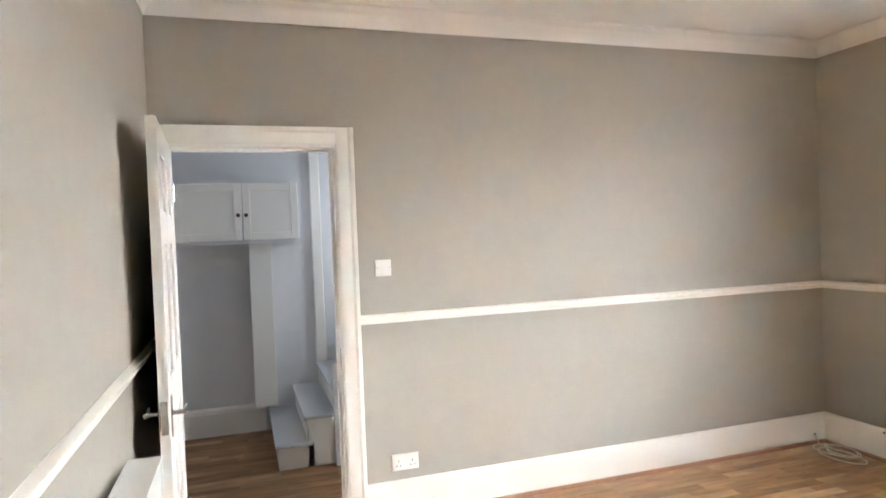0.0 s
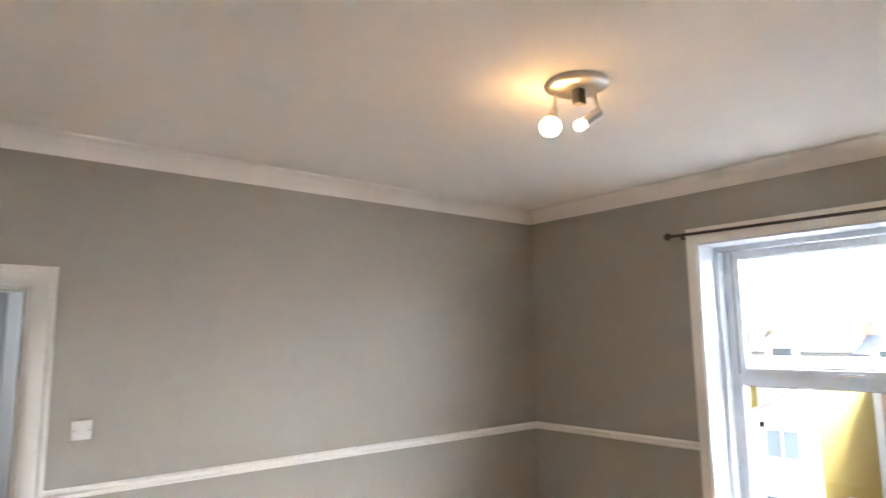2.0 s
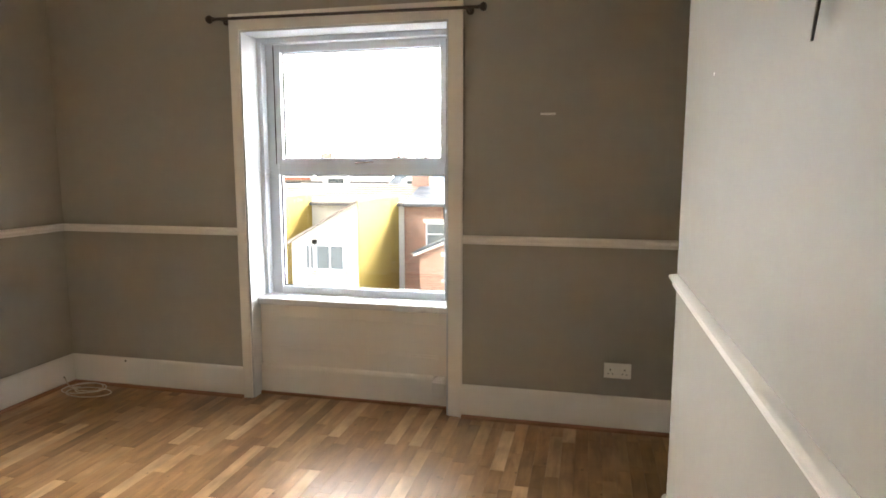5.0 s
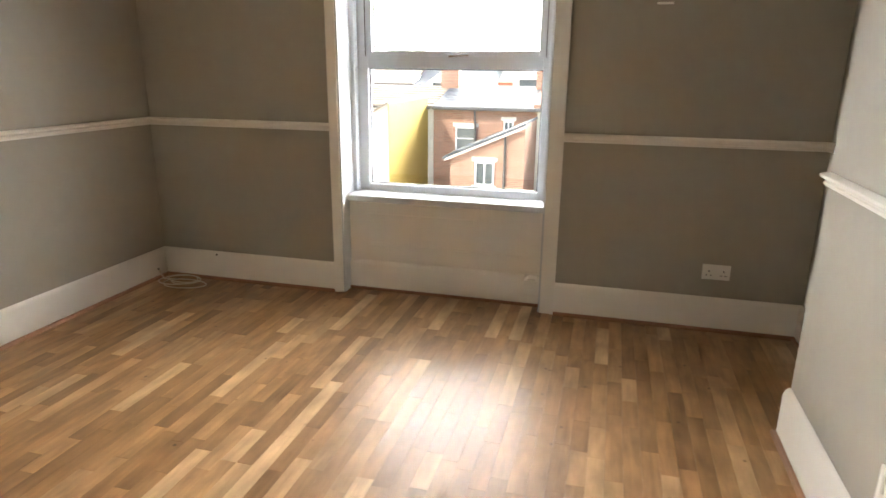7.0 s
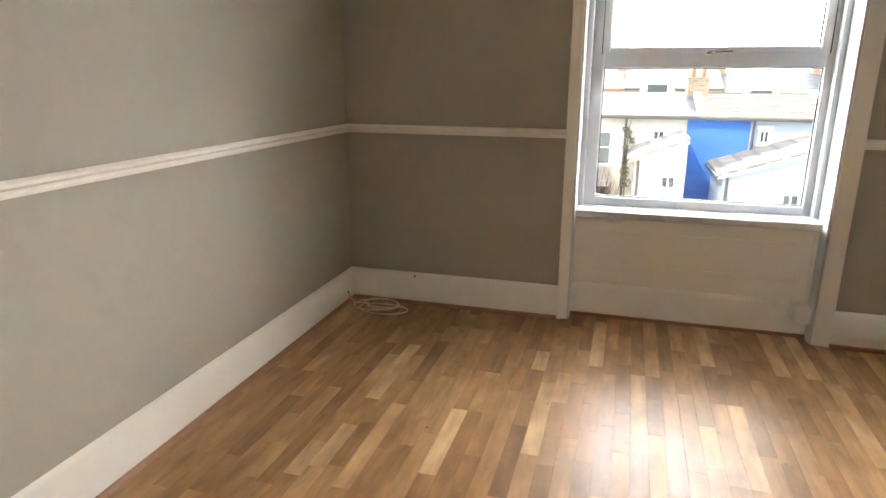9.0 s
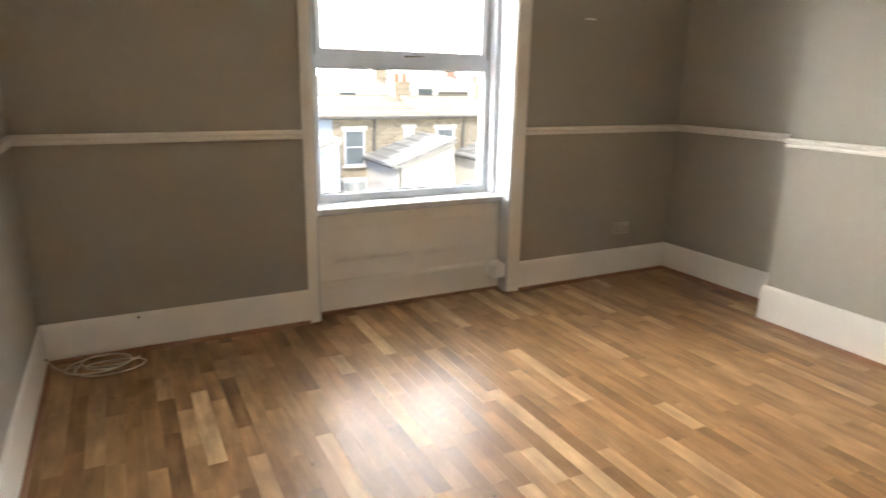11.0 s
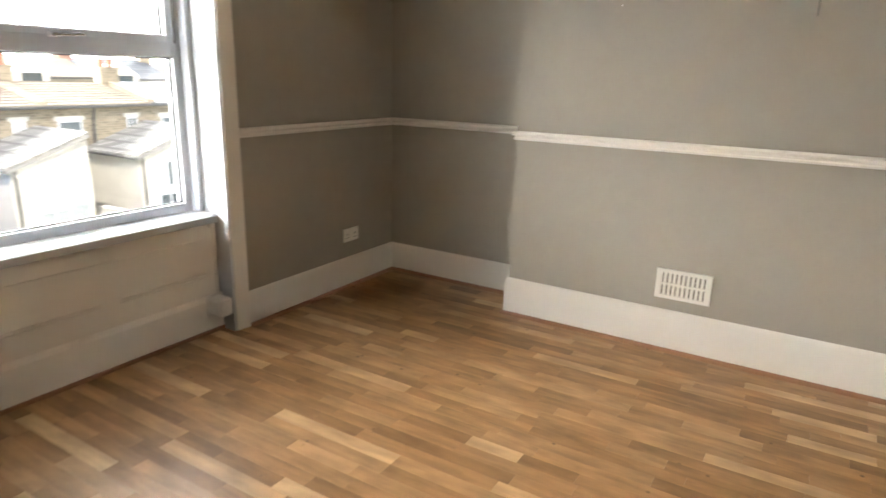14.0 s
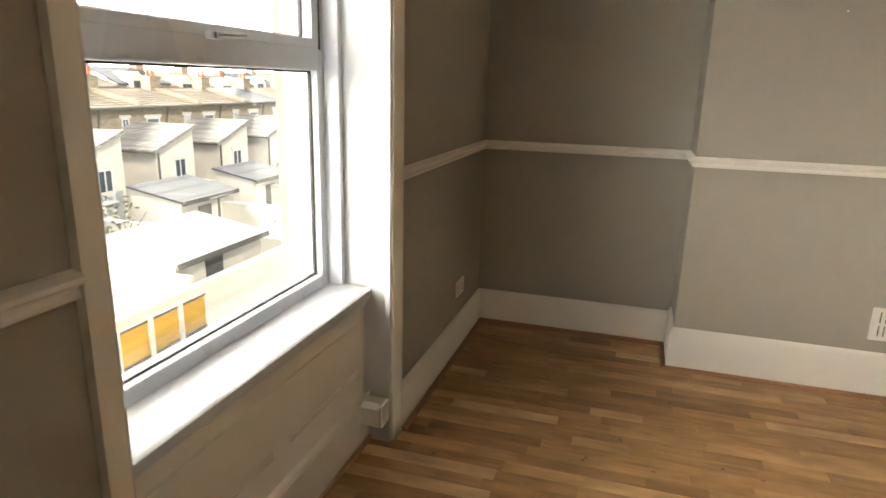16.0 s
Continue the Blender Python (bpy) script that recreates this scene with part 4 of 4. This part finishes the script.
for k in range(10):
    x = -5.1 + PITCH * k
    thing("yard_wall", boxes((x - 0.12, x + 0.12, 10.5, RY - 3.65, GZ, GZ + 1.7), (x - 0.16, x + 0.16, 10.5, RY - 3.65, GZ + 1.7, GZ + 1.78)), RENDERW, "pale garden wall between two yards", "garden wall")
thing("yard_wall", boxes((-10, 40, 10.2, 10.45, GZ, GZ + 1.6)), RENDERW, "pale garden wall along the back lane", "garden wall")


def shrub(x, y, r, seed):
    rng = random.Random(seed)
    s = empty("shrub", (x, y, GZ), "dark green leafy shrub in a yard", "shrub")
    t = bmesh.new()
    tube(t, (x, y, GZ), (x, y, GZ + r), 0.08, 0.04, n=8)
    for i in range(7):
        a = i * 0.9
        tube(t, (x, y, GZ + r * 0.6), (x + math.cos(a) * r * 0.7, y + math.sin(a) * r * 0.7, GZ + r * (1.1 + 0.1 * i)), 0.04, 0.012, n=6)
    part("trunk", t, BARK, s)
    vs, fs = [], []
    for i in range(190):
        d = Vector((rng.gauss(0, 1), rng.gauss(0, 1), rng.gauss(0, 1))).normalized() * r * rng.uniform(0.45, 1.0) * (0.75 + 0.35 * noise.noise(Vector((i * 0.11, seed, 0))))
        c = Vector((x, y, GZ + r * 1.3)) + d
        u = Vector((rng.gauss(0, 1), rng.gauss(0, 1), rng.gauss(0, 1))).normalized() * rng.uniform(0.08, 0.16)
        v = u.orthogonal().normalized() * 0.06
        k = len(vs)
        vs += [c - u, c + v, c + u, c - v]
        fs.append((k, k + 1, k + 2, k + 3))
    me = bpy.data.meshes.new("crown")
    me.from_pydata([tuple(v) for v in vs], [], fs)
    me.materials.append(LEAF)
    ob = new("crown", me)
    ob.parent = s
    ob.matrix_parent_inverse = Matrix.Translation(-s.location)


def climber(x, y, z0, z1, w, seed):
    """A ragged climbing plant against a wall: a stem with side shoots and many small leaves."""
    rng = random.Random(seed)
    c = empty("climbing_plant", (x, y, GZ), "straggly dark climbing plant on a white house wall", "climbing plant")
    t = bmesh.new()
    tube(t, (x, y, GZ), (x, y, z1 - 0.2), 0.05, 0.02, n=6)
    for i in range(14):
        z = z0 + (z1 - z0) * rng.random()
        tube(t, (x, y, z), (x + rng.uniform(-w, w), y - 0.05, z + rng.uniform(0.1, 0.5)), 0.02, 0.008, n=5)
    part("stem", t, BARK, c)
    vs, fs = [], []
    for i in range(240):
        p = Vector((x + rng.gauss(0, w * 0.4), y - rng.uniform(0.0, 0.18), z0 + (z1 - z0) * rng.random() ** 0.7))
        if noise.noise(Vector((p.x * 3, seed, p.z * 3))) < -0.05:
            continue
        u = Vector((rng.gauss(0, 1), rng.gauss(0, 1), rng.gauss(0, 1))).normalized() * rng.uniform(0.05, 0.10)
        v = u.orthogonal().normalized() * 0.05
        k = len(vs)
        vs += [tuple(p - u), tuple(p + v), tuple(p + u), tuple(p - v)]
        fs.append((k, k + 1, k + 2, k + 3))
    me = bpy.data.meshes.new("leaves")
    me.from_pydata(vs, [], fs)
    me.materials.append(LEAF)
    ob = new("leaves", me)
    ob.parent = c
    ob.matrix_parent_inverse = Matrix.Translation(-c.location)


def bare_tree(x, y, top, seed):
    rng = random.Random(seed)
    b = empty("bare_tree", (x, y, GZ), "small leafless tree with pale upright twigs in a yard", "tree")
    t = bmesh.new()
    tube(t, (x, y, GZ), (x, y, GZ + 1.6), 0.07, 0.05, n=8)
    part("trunk", t, BARK, b)
    t = bmesh.new()
    for i in range(12):
        a = i * 2.4
        p = Vector((x, y, GZ + 1.2 + 0.04 * i))
        q = p + Vector((math.cos(a) * rng.uniform(0.2, 0.5), math.sin(a) * rng.uniform(0.2, 0.5), rng.uniform(0.6, 1.1)))
        tube(t, p, q, 0.035, 0.02, n=6)
        for k in range(2):
            tube(t, q, (q.x + rng.uniform(-0.3, 0.3), q.y + rng.uniform(-0.3, 0.3), top - rng.uniform(0, 0.9)), 0.02, 0.007, n=5)
    part("limbs", t, BARK, b)


climber(1.62, 24.85, -3.6, -0.75, 0.28, 21)
bare_tree(0.75, 22.6, -2.2, 22)
structure("lawn", boxes((19.3, 23.6, 15.0, 18.0, GZ, GZ + 0.03)), LEAF, "rough patch of grass in a yard", "lawn")
for x0, y0, w in ((15.0, 14.6, 3.2), (24.4, 12.6, 2.6)):
    planter = empty("planter", (x0, y0, GZ), "dark timber raised bed in a yard", "planter")
    part("board", boxes((x0, x0 + w, y0, y0 + 0.06, GZ, GZ + 0.5)), LEAD, planter)
    part("board", boxes((x0, x0 + w, y0 + 0.94, y0 + 1.0, GZ, GZ + 0.5)), LEAD, planter)
    part("soil", boxes((x0, x0 + w, y0 + 0.06, y0 + 0.94, GZ, GZ + 0.42)), BARK, planter)
post = empty("washing_line_post", (21.0, 14.6, GZ), "tall dark washing line post in a yard", "post")
t = bmesh.new()
tube(t, (21.0, 14.6, GZ), (21.0, 14.6, GZ + 2.6), 0.05, n=8)
part("pole", t, LEAD, post)
part("crossbar", boxes((20.5, 21.5, 14.57, 14.63, GZ + 2.5, GZ + 2.58)), LEAD, post)
shrub(17.2, 16.0, 1.5, 3)
shrub(19.2, 14.6, 0.9, 5)
shrub(24.0, 13.6, 0.8, 8)


# ---- floor strips ----
def strip_mesh(w, length):
    c, h, g = 0.0004, 0.0, 0.00015
    x, y = w / 2 - g, length / 2 - g
    vs = [(-x, -y, -0.006), (x, -y, -0.006), (x, y, -0.006), (-x, y, -0.006), (-x, -y, -c), (x, -y, -c), (x, y, -c), (-x, y, -c),
          (-x + c, -y + c, h), (x - c, -y + c, h), (x - c, y - c, h), (-x + c, y - c, h)]
    fs = [(8, 9, 10, 11)]
    for i in range(4):
        j = (i + 1) % 4
        fs += [(i, j, 4 + j, 4 + i), (4 + i, 4 + j, 8 + j, 8 + i)]
    return vs, fs


def floor_strips(parent, x0, x1, y0, y1, seed, near):
    rng = random.Random(seed)
    sw, lengths, cache = 0.0665, (0.22, 0.30, 0.38, 0.47, 0.60), {}
    vs_all, fs_all, count = [], [], 0
    n = int((x1 - x0) / sw) + 1
    for i in range(n):
        xa, xb = x0 + i * sw, min(x1, x0 + (i + 1) * sw)
        if xb - xa < 0.004:
            continue
        y = y0 - rng.uniform(0, 0.5)
        while y < y1:
            L = rng.choice(lengths)
            a, b = max(y, y0), min(y + L, y1)
            y += L
            if b - a < 0.003:
                continue
            cx, cy, w, l = (xa + xb) / 2, (a + b) / 2, xb - xa, b - a
            key = (round(w, 4), round(l, 4))
            if near and near[0] < cx < near[1] and near[2] < cy < near[3] and count < 300:
                if key not in cache:
                    me = bpy.data.meshes.new("floor_strip")
                    me.from_pydata(*[strip_mesh(w, l)[0], [], strip_mesh(w, l)[1]])
                    me.materials.append(FLOOR)
                    cache[key] = me
                ob = new("floor_strip", cache[key])
                ob.parent = parent
                ob.location = (cx, cy, 0)
                count += 1
            else:
                v, f = strip_mesh(w, l)
                k = len(vs_all)
                vs_all += [(p[0] + cx, p[1] + cy, p[2]) for p in v]
                fs_all += [tuple(q + k for q in face) for face in f]
    me = bpy.data.meshes.new("floor_strips")
    me.from_pydata(vs_all, [], fs_all)
    me.materials.append(FLOOR)
    ob = new("floor_strips", me)
    ob.parent = parent
    tagged(ob, kind="stuff")


floor_strips(sub, 0, W, -D, 0.115, 11, (0.55, 3.1, -2.35, -0.1))
hall_floor = [o for o in scene.objects if o.name.startswith("floor") and o is not sub and o.get("kind") == "structure"][0]
floor_strips(hall_floor, HX, 0, -4.88, -1.6, 12, None)
